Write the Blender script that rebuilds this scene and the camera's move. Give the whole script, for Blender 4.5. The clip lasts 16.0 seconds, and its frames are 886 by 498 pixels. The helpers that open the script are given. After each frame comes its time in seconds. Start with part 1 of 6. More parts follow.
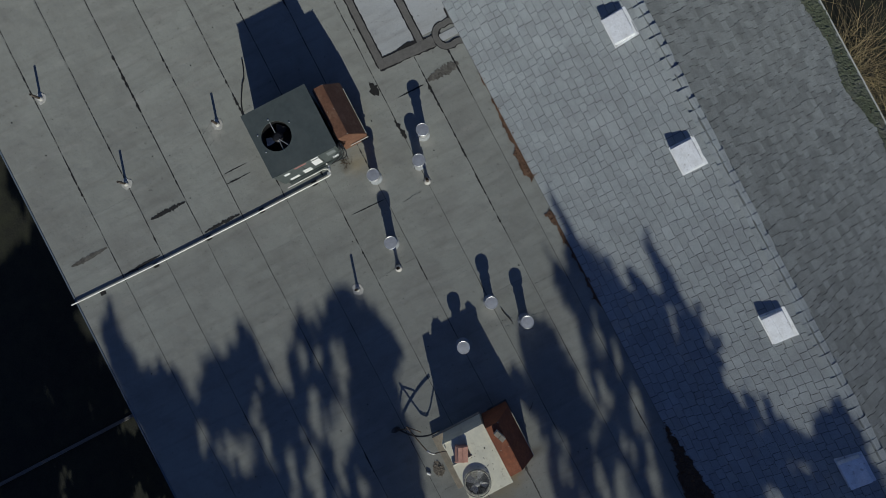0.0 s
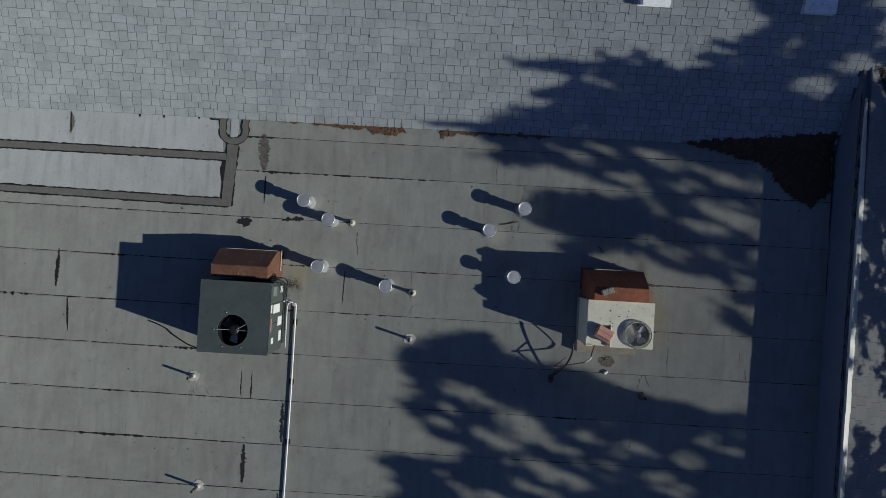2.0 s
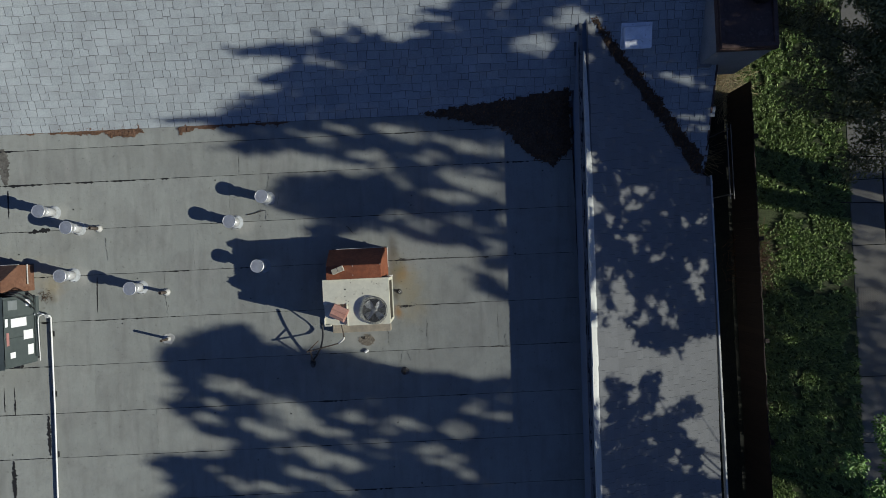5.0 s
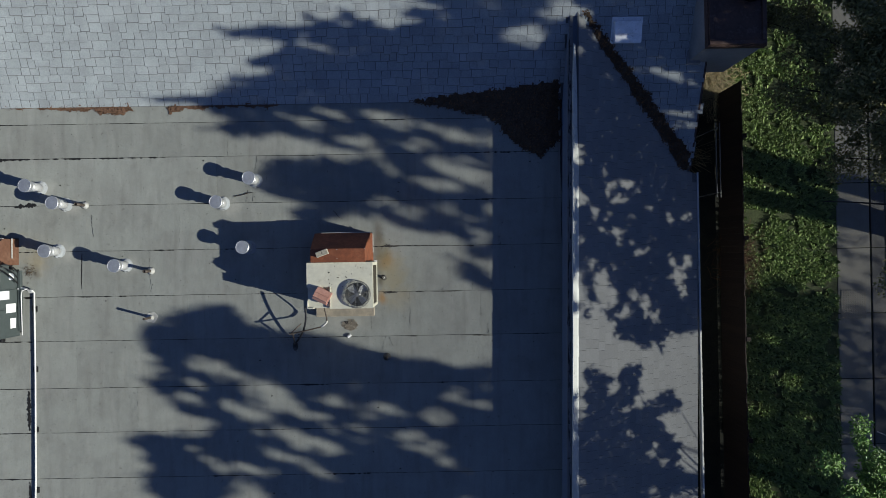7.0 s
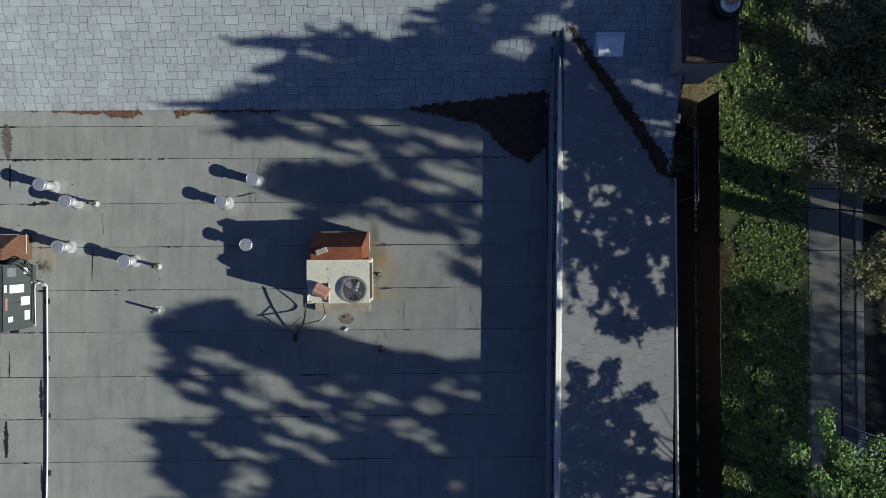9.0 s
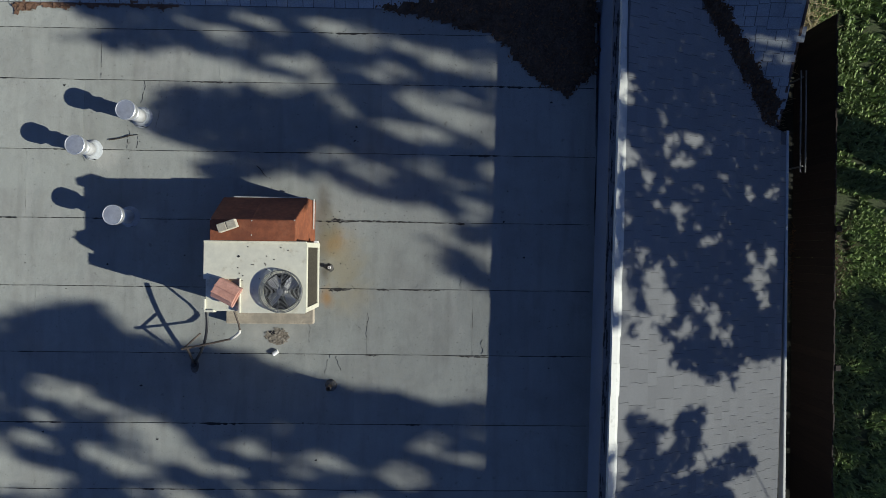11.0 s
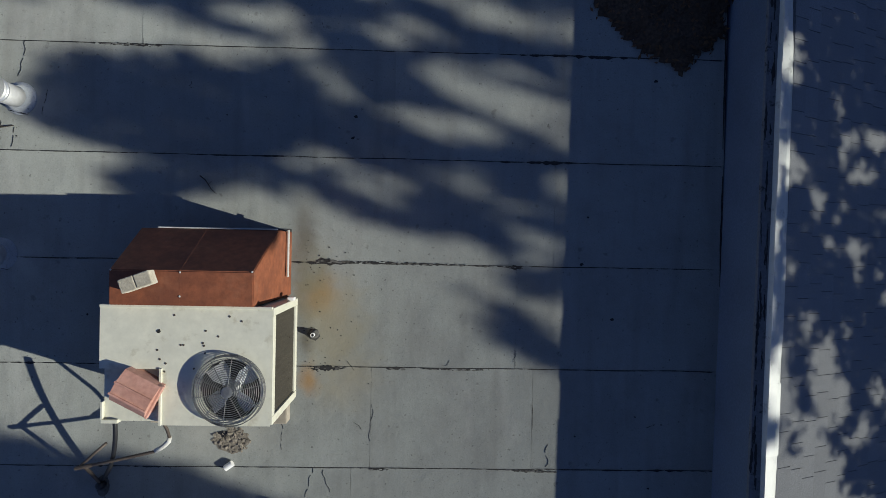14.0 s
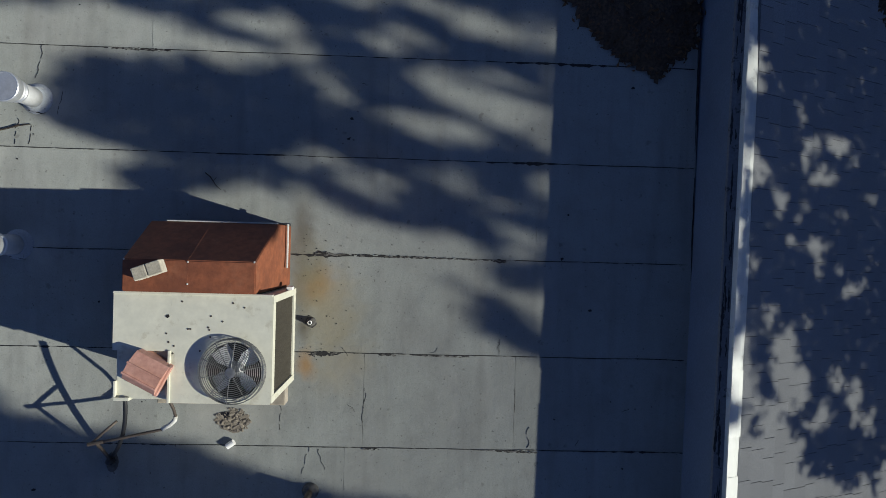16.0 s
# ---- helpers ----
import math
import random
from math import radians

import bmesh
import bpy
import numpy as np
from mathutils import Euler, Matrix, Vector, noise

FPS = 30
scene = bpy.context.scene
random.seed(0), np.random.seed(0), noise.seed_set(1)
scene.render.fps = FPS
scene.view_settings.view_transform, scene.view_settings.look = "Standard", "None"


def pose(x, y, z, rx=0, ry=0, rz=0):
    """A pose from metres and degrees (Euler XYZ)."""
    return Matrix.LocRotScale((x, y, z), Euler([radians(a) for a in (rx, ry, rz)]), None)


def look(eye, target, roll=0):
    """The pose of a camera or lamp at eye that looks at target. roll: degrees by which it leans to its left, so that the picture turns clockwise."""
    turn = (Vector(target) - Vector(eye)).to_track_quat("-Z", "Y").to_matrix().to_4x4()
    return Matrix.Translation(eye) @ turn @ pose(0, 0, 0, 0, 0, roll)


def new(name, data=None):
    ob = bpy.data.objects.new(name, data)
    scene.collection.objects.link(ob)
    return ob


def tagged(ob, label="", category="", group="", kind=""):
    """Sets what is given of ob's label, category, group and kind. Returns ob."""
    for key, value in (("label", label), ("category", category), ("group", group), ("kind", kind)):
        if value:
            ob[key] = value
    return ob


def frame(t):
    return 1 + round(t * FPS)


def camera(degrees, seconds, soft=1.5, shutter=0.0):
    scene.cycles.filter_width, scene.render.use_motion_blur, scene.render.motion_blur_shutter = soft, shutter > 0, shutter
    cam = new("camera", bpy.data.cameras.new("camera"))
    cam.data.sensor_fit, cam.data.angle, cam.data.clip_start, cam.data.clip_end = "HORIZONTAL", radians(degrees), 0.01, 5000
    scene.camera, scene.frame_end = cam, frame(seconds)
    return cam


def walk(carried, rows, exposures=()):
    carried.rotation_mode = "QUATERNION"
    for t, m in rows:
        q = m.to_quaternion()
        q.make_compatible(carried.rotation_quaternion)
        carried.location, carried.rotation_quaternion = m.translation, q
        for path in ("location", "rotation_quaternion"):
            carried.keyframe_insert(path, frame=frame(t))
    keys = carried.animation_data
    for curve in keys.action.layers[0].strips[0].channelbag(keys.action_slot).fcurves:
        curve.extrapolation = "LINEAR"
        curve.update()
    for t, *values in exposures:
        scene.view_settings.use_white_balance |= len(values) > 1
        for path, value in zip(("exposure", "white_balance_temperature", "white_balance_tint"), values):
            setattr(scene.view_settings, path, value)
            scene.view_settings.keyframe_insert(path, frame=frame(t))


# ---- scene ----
cam = camera(72.0, 16.0, soft=0.5)
ROWS = [
    (0.0, 0.004, 0.003, 11.328, 1.29, -0.19, 62.48),
    (0.5, 0.166, 0.106, 11.308, 1.30, 0.26, 44.45),
    (1.0, 0.319, 0.098, 11.235, 1.20, 0.52, 32.71),
    (1.5, 0.411, 0.016, 11.220, 1.06, 0.53, 25.77),
    (2.0, 0.392, -0.048, 11.208, 0.76, 0.70, 3.27),
    (2.5, 0.361, -0.086, 11.214, 0.69, 0.60, -2.55),
    (3.0, 0.799, -0.110, 11.209, 0.61, 0.54, -3.13),
    (3.5, 1.578, -0.145, 11.205, 0.56, 0.49, -3.23),
    (4.0, 2.648, -0.177, 11.204, 0.52, 0.47, -3.32),
    (4.5, 3.889, -0.209, 11.180, 0.47, 0.41, -3.16),
    (5.0, 4.852, -0.278, 11.142, 0.43, 0.20, -2.73),
    (5.2, 5.015, -0.316, 11.114, 0.42, -0.05, -2.64),
    (7.3, 5.035, -0.540, 11.230, 0.38, -0.29, -0.87),
    (7.5, 4.984, -0.560, 11.494, 0.35, -0.54, -0.95),
    (8.0, 5.012, -0.542, 12.373, 0.29, -0.74, -0.81),
    (8.5, 5.030, -0.519, 12.631, 0.24, -0.83, -0.65),
    (9.0, 5.042, -0.489, 11.872, 0.21, -0.90, -0.45),
    (9.2, 5.042, -0.491, 11.390, 0.24, -0.98, -0.36),
    (11.3, 5.253, -0.732, 6.986, 0.25, -1.08, 0.79),
    (11.5, 5.179, -0.699, 6.614, 0.22, -1.18, 0.71),
    (12.0, 5.032, -0.594, 5.712, 0.14, -1.29, 0.61),
    (12.5, 4.954, -0.486, 4.982, -0.04, -1.40, 0.70),
    (13.0, 4.922, -0.392, 4.826, -0.20, -1.50, 0.84),
    (13.5, 4.892, -0.286, 4.842, -0.32, -1.59, 0.91),
    (14.0, 4.862, -0.199, 4.895, -0.44, -1.67, 1.13),
    (14.5, 4.865, -0.158, 4.975, -0.51, -1.74, 1.24),
    (15.0, 4.890, -0.148, 5.077, -0.55, -1.81, 1.37),
    (15.5, 4.911, -0.174, 5.165, -0.59, -1.84, 1.52),
    (16.0, 4.926, -0.229, 5.235, -0.61, -1.86, 1.60),
]
EXPOSURES = [(0.0, -0.5), (1.5, -0.45), (2.5, -0.46), (3.5, -0.46), (4.5, -0.25), (5.0, -0.12), (8.5, 0.05), (11.3, 0.27), (12.5, 0.2), (14.0, 0.16), (16.0, 0.17)]
walk(cam, [(t, pose(x, y, z, rx, ry, rz)) for t, x, y, z, rx, ry, rz in ROWS], EXPOSURES)

SKY_STRENGTH, SUN_STRENGTH, SKY_TINT = 0.053, 5.0, (0.82, 0.9, 1.32)

# ---- world, sun, exposure ----
SUN = Vector((2.03, -0.57, 1.0)).normalized()      # towards the sun
world = bpy.data.worlds.new("sky")
scene.world = world
world.use_nodes = True
sky = world.node_tree.nodes.new("ShaderNodeTexSky")
sky.sky_type, sky.sun_disc = "NISHITA", False
sky.sun_elevation, sky.sun_rotation = math.asin(SUN.z), math.atan2(SUN.x, SUN.y)
sky.air_density, sky.dust_density, sky.ozone_density = 1.0, 0.1, 2.0
deep = world.node_tree.nodes.new("ShaderNodeMix")       # the clear deep blue of a dry sky
deep.data_type, deep.blend_type = "RGBA", "MULTIPLY"
deep.inputs["Factor"].default_value, deep.inputs["B"].default_value = 1.0, (*SKY_TINT, 1.0)
world.node_tree.links.new(sky.outputs[0], deep.inputs["A"])
world.node_tree.links.new(deep.outputs["Result"], world.node_tree.nodes["Background"].inputs[0])
world.node_tree.nodes["Background"].inputs[1].default_value = SKY_STRENGTH
sun = new("sun", bpy.data.lights.new("sun", "SUN"))
sun.data.energy, sun.data.angle, sun.data.color = SUN_STRENGTH, radians(0.53), (0.965, 0.97, 0.88)
sun.matrix_world = look((30, -8, 15), (30 - SUN.x, -8 - SUN.y, 15 - SUN.z))


# ---- materials ----
def material(name, colour, rough=0.8, metal=0.0, grain=0.15, scale=40.0, stain=0.2, stain_scale=1.5, stain_colour=None,
             bump=0.2, bump_scale=None, vary=0.0, island=0.0, stretch=(1, 1, 1), spots=0.0, spots_colour=(0.02, 0.018, 0.015), spots_scale=6.0, spots_width=0.08):
    """A painted, mineral or metal surface: base colour with fine grain, broad stains, spots of wear and relief."""
    m = bpy.data.materials.new(name)
    m.use_nodes = True
    nt = m.node_tree
    bsdf = nt.nodes["Principled BSDF"]
    bsdf.inputs["Roughness"].default_value, bsdf.inputs["Metallic"].default_value = rough, metal
    bsdf.inputs["Diffuse Roughness"].default_value = 1.0 if rough > 0.88 else 0.0     # grit that throws light back to the sun's side
    geo = nt.nodes.new("ShaderNodeNewGeometry")
    at = nt.nodes.new("ShaderNodeMapping")
    at.inputs["Scale"].default_value = stretch
    nt.links.new(geo.outputs["Position"], at.inputs["Vector"])

    def noise_at(s, detail=6.0, rough_=0.6):
        n = nt.nodes.new("ShaderNodeTexNoise")
        n.inputs["Scale"].default_value, n.inputs["Detail"].default_value, n.inputs["Roughness"].default_value = s, detail, rough_
        nt.links.new(at.outputs[0], n.inputs["Vector"])
        return n.outputs["Fac"]

    def ramp(fac, low, high):
        r = nt.nodes.new("ShaderNodeMapRange")
        r.inputs["From Min"].default_value, r.inputs["From Max"].default_value = low, high
        nt.links.new(fac, r.inputs["Value"])
        return r.outputs[0]

    def mix(fac, a, b, kind="MIX"):
        n = nt.nodes.new("ShaderNodeMix")
        n.data_type, n.blend_type = "RGBA", kind
        for socket, value in ((n.inputs["Factor"], fac), (n.inputs["A"], a), (n.inputs["B"], b)):
            if isinstance(value, (int, float)):
                socket.default_value = value
            elif isinstance(value, tuple):
                socket.default_value = (*value[:3], 1.0)
            else:
                nt.links.new(value, socket)
        return n.outputs["Result"]

    c = mix(ramp(noise_at(scale), 0.3, 0.7), tuple(v * (1 - grain) for v in colour), tuple(min(1, v * (1 + grain)) for v in colour))
    dark = stain_colour or tuple(v * 0.55 for v in colour)
    f = nt.nodes.new("ShaderNodeMath")
    f.operation = "MULTIPLY"
    nt.links.new(ramp(noise_at(stain_scale, 8.0, 0.65), 0.42, 0.75), f.inputs[0])
    f.inputs[1].default_value = min(1.0, stain * 2)
    c = mix(f.outputs[0], c, dark)
    if spots:
        g = nt.nodes.new("ShaderNodeMath")
        g.operation = "MULTIPLY"
        nt.links.new(ramp(noise_at(spots_scale, 9.0, 0.7), 0.62 - spots_width, 0.62 + spots_width), g.inputs[0])
        g.inputs[1].default_value = spots
        c = mix(g.outputs[0], c, spots_colour)
    for amount, node, socket in ((vary, "ShaderNodeObjectInfo", "Random"), (island, "ShaderNodeNewGeometry", "Random Per Island")):
        if amount:
            info = nt.nodes.new(node)
            r = nt.nodes.new("ShaderNodeMapRange")
            r.inputs["To Min"].default_value, r.inputs["To Max"].default_value = 1 - amount, 1 + amount
            nt.links.new(info.outputs[socket], r.inputs["Value"])
            h = nt.nodes.new("ShaderNodeCombineColor")
            for k in range(3):
                nt.links.new(r.outputs[0], h.inputs[k])
            c = mix(1.0, c, h.outputs[0], "MULTIPLY")
    nt.links.new(c, bsdf.inputs["Base Color"])
    if bump:
        b = nt.nodes.new("ShaderNodeBump")
        b.inputs["Strength"].default_value, b.inputs["Distance"].default_value = bump, 0.01
        nt.links.new(noise_at(bump_scale or scale, 8.0, 0.7), b.inputs["Height"])
        nt.links.new(b.outputs[0], bsdf.inputs["Normal"])
    return m


def weathered(m, pits, streaks, wave):
    """Adds dark pits, faint streaks along y and a broad waviness to a surface."""
    nt = m.node_tree
    bsdf = nt.nodes["Principled BSDF"]
    geo = nt.nodes.new("ShaderNodeNewGeometry")

    def layer(scale, stretch, low, high, colour, strength, detail=4.0):
        at = nt.nodes.new("ShaderNodeMapping")
        at.inputs["Scale"].default_value = stretch
        nt.links.new(geo.outputs["Position"], at.inputs["Vector"])
        n = nt.nodes.new("ShaderNodeTexNoise")
        n.inputs["Scale"].default_value, n.inputs["Detail"].default_value = scale, detail
        nt.links.new(at.outputs[0], n.inputs["Vector"])
        r = nt.nodes.new("ShaderNodeMapRange")
        r.inputs["From Min"].default_value, r.inputs["From Max"].default_value, r.inputs["To Max"].default_value = low, high, strength
        nt.links.new(n.outputs["Fac"], r.inputs["Value"])
        x = nt.nodes.new("ShaderNodeMix")
        x.data_type = "RGBA"
        x.inputs["B"].default_value = (*colour, 1.0)
        nt.links.new(r.outputs[0], x.inputs["Factor"])
        nt.links.new(bsdf.inputs["Base Color"].links[0].from_socket, x.inputs["A"])
        nt.links.new(x.outputs["Result"], bsdf.inputs["Base Color"])

    layer(110, (1, 1, 1), 0.6, 0.7, (0.1, 0.096, 0.086), pits * 0.55, 2.0)
    layer(95, (1, 1, 1.7), 0.61, 0.72, (0.44, 0.43, 0.4), pits * 0.35, 2.0)
    layer(34, (1, 1, 1), 0.66, 0.72, (0.05, 0.047, 0.042), pits)
    layer(11, (1, 1, 1), 0.66, 0.72, (0.09, 0.085, 0.075), pits * 0.7, 8.0)
    layer(5, (1.6, 0.18, 1), 0.5, 0.72, (0.17, 0.165, 0.15), streaks, 6.0)
    layer(4, (1.3, 0.25, 1), 0.55, 0.8, (0.39, 0.385, 0.36), streaks, 6.0)
    n = nt.nodes.new("ShaderNodeTexNoise")
    n.inputs["Scale"].default_value, n.inputs["Detail"].default_value = 3.2, 5.0
    nt.links.new(geo.outputs["Position"], n.inputs["Vector"])
    b = nt.nodes.new("ShaderNodeBump")
    b.inputs["Strength"].default_value, b.inputs["Distance"].default_value = wave, 0.05
    nt.links.new(n.outputs["Fac"], b.inputs["Height"])
    nt.links.new(b.outputs[0], [q for q in nt.nodes if q.bl_idname == "ShaderNodeBump"][0].inputs["Normal"])


def stained(m, spots, edge=0.5):
    """Adds soft stains with ragged edges: rows of x, y, half-widths, colour and strength."""
    nt = m.node_tree
    bsdf = nt.nodes["Principled BSDF"]
    geo = nt.nodes.new("ShaderNodeNewGeometry")
    wob = nt.nodes.new("ShaderNodeTexNoise")
    wob.inputs["Scale"].default_value, wob.inputs["Detail"].default_value = 6.0, 8.0
    nt.links.new(geo.outputs["Position"], wob.inputs["Vector"])
    for x, y, rx, ry, colour, strength in spots:
        at = nt.nodes.new("ShaderNodeMapping")
        at.vector_type = "TEXTURE"
        at.inputs["Location"].default_value, at.inputs["Scale"].default_value = (x, y, 0), (rx, ry, 5.0)
        nt.links.new(geo.outputs["Position"], at.inputs["Vector"])
        far = nt.nodes.new("ShaderNodeVectorMath")
        far.operation = "LENGTH"
        nt.links.new(at.outputs[0], far.inputs[0])
        add = nt.nodes.new("ShaderNodeMath")
        add.operation = "ADD"
        nt.links.new(far.outputs["Value"], add.inputs[0])
        nt.links.new(wob.outputs["Fac"], add.inputs[1])
        r = nt.nodes.new("ShaderNodeMapRange")
        r.interpolation_type = "SMOOTHSTEP"
        r.inputs["From Min"].default_value, r.inputs["From Max"].default_value = 1.5, 1.5 - edge * 2
        r.inputs["To Max"].default_value = strength
        nt.links.new(add.outputs[0], r.inputs["Value"])
        n = nt.nodes.new("ShaderNodeMix")
        n.data_type = "RGBA"
        n.inputs["B"].default_value = (*colour, 1.0)
        nt.links.new(r.outputs[0], n.inputs["Factor"])
        nt.links.new(bsdf.inputs["Base Color"].links[0].from_socket, n.inputs["A"])
        nt.links.new(n.outputs["Result"], bsdf.inputs["Base Color"])


ROOFING = material("mineral roofing", (0.279, 0.291, 0.267), 0.92, grain=0.07, scale=75, stain=0.38, stain_scale=1.1, stain_colour=(0.2, 0.2, 0.185), bump=0.22, vary=0.07,
                   spots=0.35, spots_colour=(0.17, 0.165, 0.15), spots_scale=3.0, spots_width=0.1)
weathered(ROOFING, 0.6, 0.34, 0.45)
PALE, RUSTY, OCHRE, GRIME = (0.42, 0.41, 0.37), (0.34, 0.18, 0.05), (0.33, 0.27, 0.16), (0.15, 0.14, 0.115)
stained(ROOFING, [(4.03, -0.66, 0.12, 0.15, (0.4, 0.19, 0.03), 0.95), (3.93, -0.98, 0.1, 0.17, (0.07, 0.06, 0.05), 0.9), (4.02, -0.62, 0.22, 0.25, RUSTY, 0.9), (4.15, -0.85, 0.35, 0.55, OCHRE, 0.7), (3.95, -1.3, 0.13, 0.2, RUSTY, 0.8), (4.25, -1.3, 0.4, 0.4, OCHRE, 0.35), (3.9, -0.2, 0.17, 0.6, GRIME, 0.9), (3.96, -0.5, 0.22, 0.45, (0.2, 0.19, 0.12), 0.7), (4.2, -0.95, 0.5, 0.5, (0.26, 0.25, 0.19), 0.5), (3.3, -1.75, 0.6, 0.25, PALE, 0.5)])
stained(ROOFING, [(-2.35, -0.55, 0.3, 0.4, OCHRE, 0.55), (-2.4, -0.75, 0.16, 0.2, GRIME, 0.8), (1.83, 0.82, 0.28, 0.24, PALE, 0.5), (1.22, 0.40, 0.28, 0.24, PALE, 0.5), (-2.15, 0.78, 0.28, 0.24, PALE, 0.5), (-1.7, 0.45, 0.26, 0.24, PALE, 0.5),
                  (-0.65, -0.63, 0.26, 0.22, PALE, 0.5), (-1.82, -0.38, 0.3, 0.26, PALE, 0.55), (1.66, -0.36, 0.26, 0.24, PALE, 0.6), (-4.1, -2.6, 0.3, 0.2, PALE, 0.6), (-2.95, -0.3, 1.2, 0.5, OCHRE, 0.25)])
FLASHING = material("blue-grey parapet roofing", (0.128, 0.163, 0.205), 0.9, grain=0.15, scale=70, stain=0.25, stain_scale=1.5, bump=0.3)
PATCH = material("pale roofing patch", (0.42, 0.44, 0.447), 0.92, grain=0.12, scale=90, stain=0.25, stain_scale=0.8, stain_colour=(0.29, 0.29, 0.28), bump=0.3, vary=0.05)
weathered(PATCH, 0.6, 0.3, 0.4)
TAR = material("weathered tar", (0.014, 0.013, 0.012), 0.75, grain=0.4, scale=60, stain=0.1, bump=0.5)
MASTIC = material("brown roof mastic", (0.145, 0.14, 0.13), 0.9, grain=0.15, scale=25, stain=0.25, stain_scale=4, bump=0.4)
SCUFF = material("worn bare roofing", (0.085, 0.08, 0.07), 0.95, grain=0.5, scale=30, stain=0.4, stain_scale=7, stain_colour=(0.2, 0.19, 0.17), bump=0.5)
SEALANT = material("white flashing sealant", (0.5, 0.49, 0.45), 0.85, grain=0.15, scale=30, stain=0.35, stain_scale=6, stain_colour=(0.3, 0.29, 0.26), bump=0.5)
SCURB = material("tan sealed kerb", (0.36, 0.31, 0.24), 0.9, grain=0.2, scale=40, stain=0.4, stain_scale=5, stain_colour=(0.16, 0.15, 0.13), bump=0.4)
CRUMBS = material("crumbling tan sealant", (0.25, 0.215, 0.17), 0.95, grain=0.3, scale=60, stain=0.4, stain_scale=9, bump=0.6)
# Darker shingle copy: the north slope's weaker sun is put into the colour.
SHADED = material("grey asphalt shingles darkened for the north slope", (0.26, 0.28, 0.275), 0.95, grain=0.3, scale=60, stain=0.4, stain_scale=3.0, stain_colour=(0.18, 0.19, 0.185), bump=0.7, island=0.16, spots=0.4, spots_colour=(0.14, 0.145, 0.14), spots_scale=6.0)
SHINGLE = material("grey asphalt shingle", (0.345, 0.378, 0.39), 0.95, grain=0.24, scale=60, stain=0.35, stain_scale=3.0, stain_colour=(0.26, 0.275, 0.285), bump=0.6, vary=0.07, spots=0.6, spots_colour=(0.46, 0.49, 0.5), spots_scale=1.7, spots_width=0.14)
SHINGLES = material("grey asphalt shingles", (0.345, 0.378, 0.39), 0.95, grain=0.24, scale=60, stain=0.35, stain_scale=3.0, stain_colour=(0.26, 0.275, 0.285), bump=0.6, island=0.07, spots=0.6, spots_colour=(0.46, 0.49, 0.5), spots_scale=1.7, spots_width=0.14)
PLAIN = material("even grey asphalt shingle", (0.275, 0.28, 0.275), 0.95, grain=0.2, scale=110, stain=0.25, stain_scale=1.2, stain_colour=(0.225, 0.23, 0.23), bump=0.5, vary=0.06)
PLAINS = material("even grey asphalt shingles", (0.275, 0.28, 0.275), 0.95, grain=0.2, scale=110, stain=0.25, stain_scale=1.2, stain_colour=(0.225, 0.23, 0.23), bump=0.5, island=0.06)
SLIT = material("black shingle slit", (0.05, 0.05, 0.05), 0.95, grain=0.3, scale=60, bump=0.2)
CUTEDGE = material("dark cut shingle edge", (0.13, 0.135, 0.14), 0.95, grain=0.4, scale=60, bump=0.3)
FELT = material("shingle underlayer", (0.13, 0.135, 0.14), 0.95, grain=0.3, scale=60, bump=0.3)
CAPMETAL = material("white painted drip edge", (0.5, 0.51, 0.47), 0.55, 0.0, grain=0.05, scale=20, stain=0.25, stain_scale=3, stain_colour=(0.5, 0.5, 0.48), bump=0.1, vary=0.05, spots=0.5, spots_colour=(0.2, 0.19, 0.17), spots_scale=9, spots_width=0.04)
WRAP = material("scuffed parapet wrap", (0.17, 0.175, 0.175), 0.9, grain=0.2, scale=50, stain=0.3, stain_scale=5, stain_colour=(0.1, 0.1, 0.1), bump=0.4, spots=0.8, spots_scale=9, spots_width=0.03)
GALV = material("galvanised steel", (0.62, 0.63, 0.63), 0.42, 0.65, grain=0.1, scale=30, stain=0.3, stain_scale=8, stain_colour=(0.42, 0.42, 0.4), bump=0.08)
FLUE = material("dull galvanised flue", (0.52, 0.52, 0.51), 0.6, 0.25, grain=0.1, scale=30, stain=0.3, stain_scale=8, stain_colour=(0.36, 0.36, 0.34), bump=0.08)
PIPE = material("white painted pipe", (0.78, 0.77, 0.73), 0.45, grain=0.08, scale=30, stain=0.2, stain_scale=6, bump=0.1)
VENTWHITE = material("chalky white vent paint", (0.84, 0.86, 0.88), 0.55, grain=0.08, scale=40, stain=0.25, stain_scale=8, stain_colour=(0.5, 0.5, 0.48), bump=0.15, spots=0.6, spots_colour=(0.3, 0.29, 0.27), spots_scale=14, spots_width=0.03)
GREENPAINT = material("dark grey-green enamel", (0.064, 0.079, 0.077), 0.5, grain=0.12, scale=14, stain=0.35, stain_scale=3, stain_colour=(0.09, 0.105, 0.1), bump=0.08)
BEIGE = material("cream enamel", (0.62, 0.6, 0.48), 0.5, grain=0.06, scale=20, stain=0.3, stain_scale=4, stain_colour=(0.47, 0.46, 0.38), bump=0.06, spots=0.35, spots_colour=(0.3, 0.25, 0.15), spots_scale=9, spots_width=0.05)
RUST = material("rusted sheet metal", (0.24, 0.075, 0.032), 0.75, 0.15, grain=0.25, scale=22, stain=0.5, stain_scale=3, stain_colour=(0.13, 0.042, 0.022), bump=0.2, spots=0.4, spots_colour=(0.3, 0.13, 0.07), spots_scale=5)
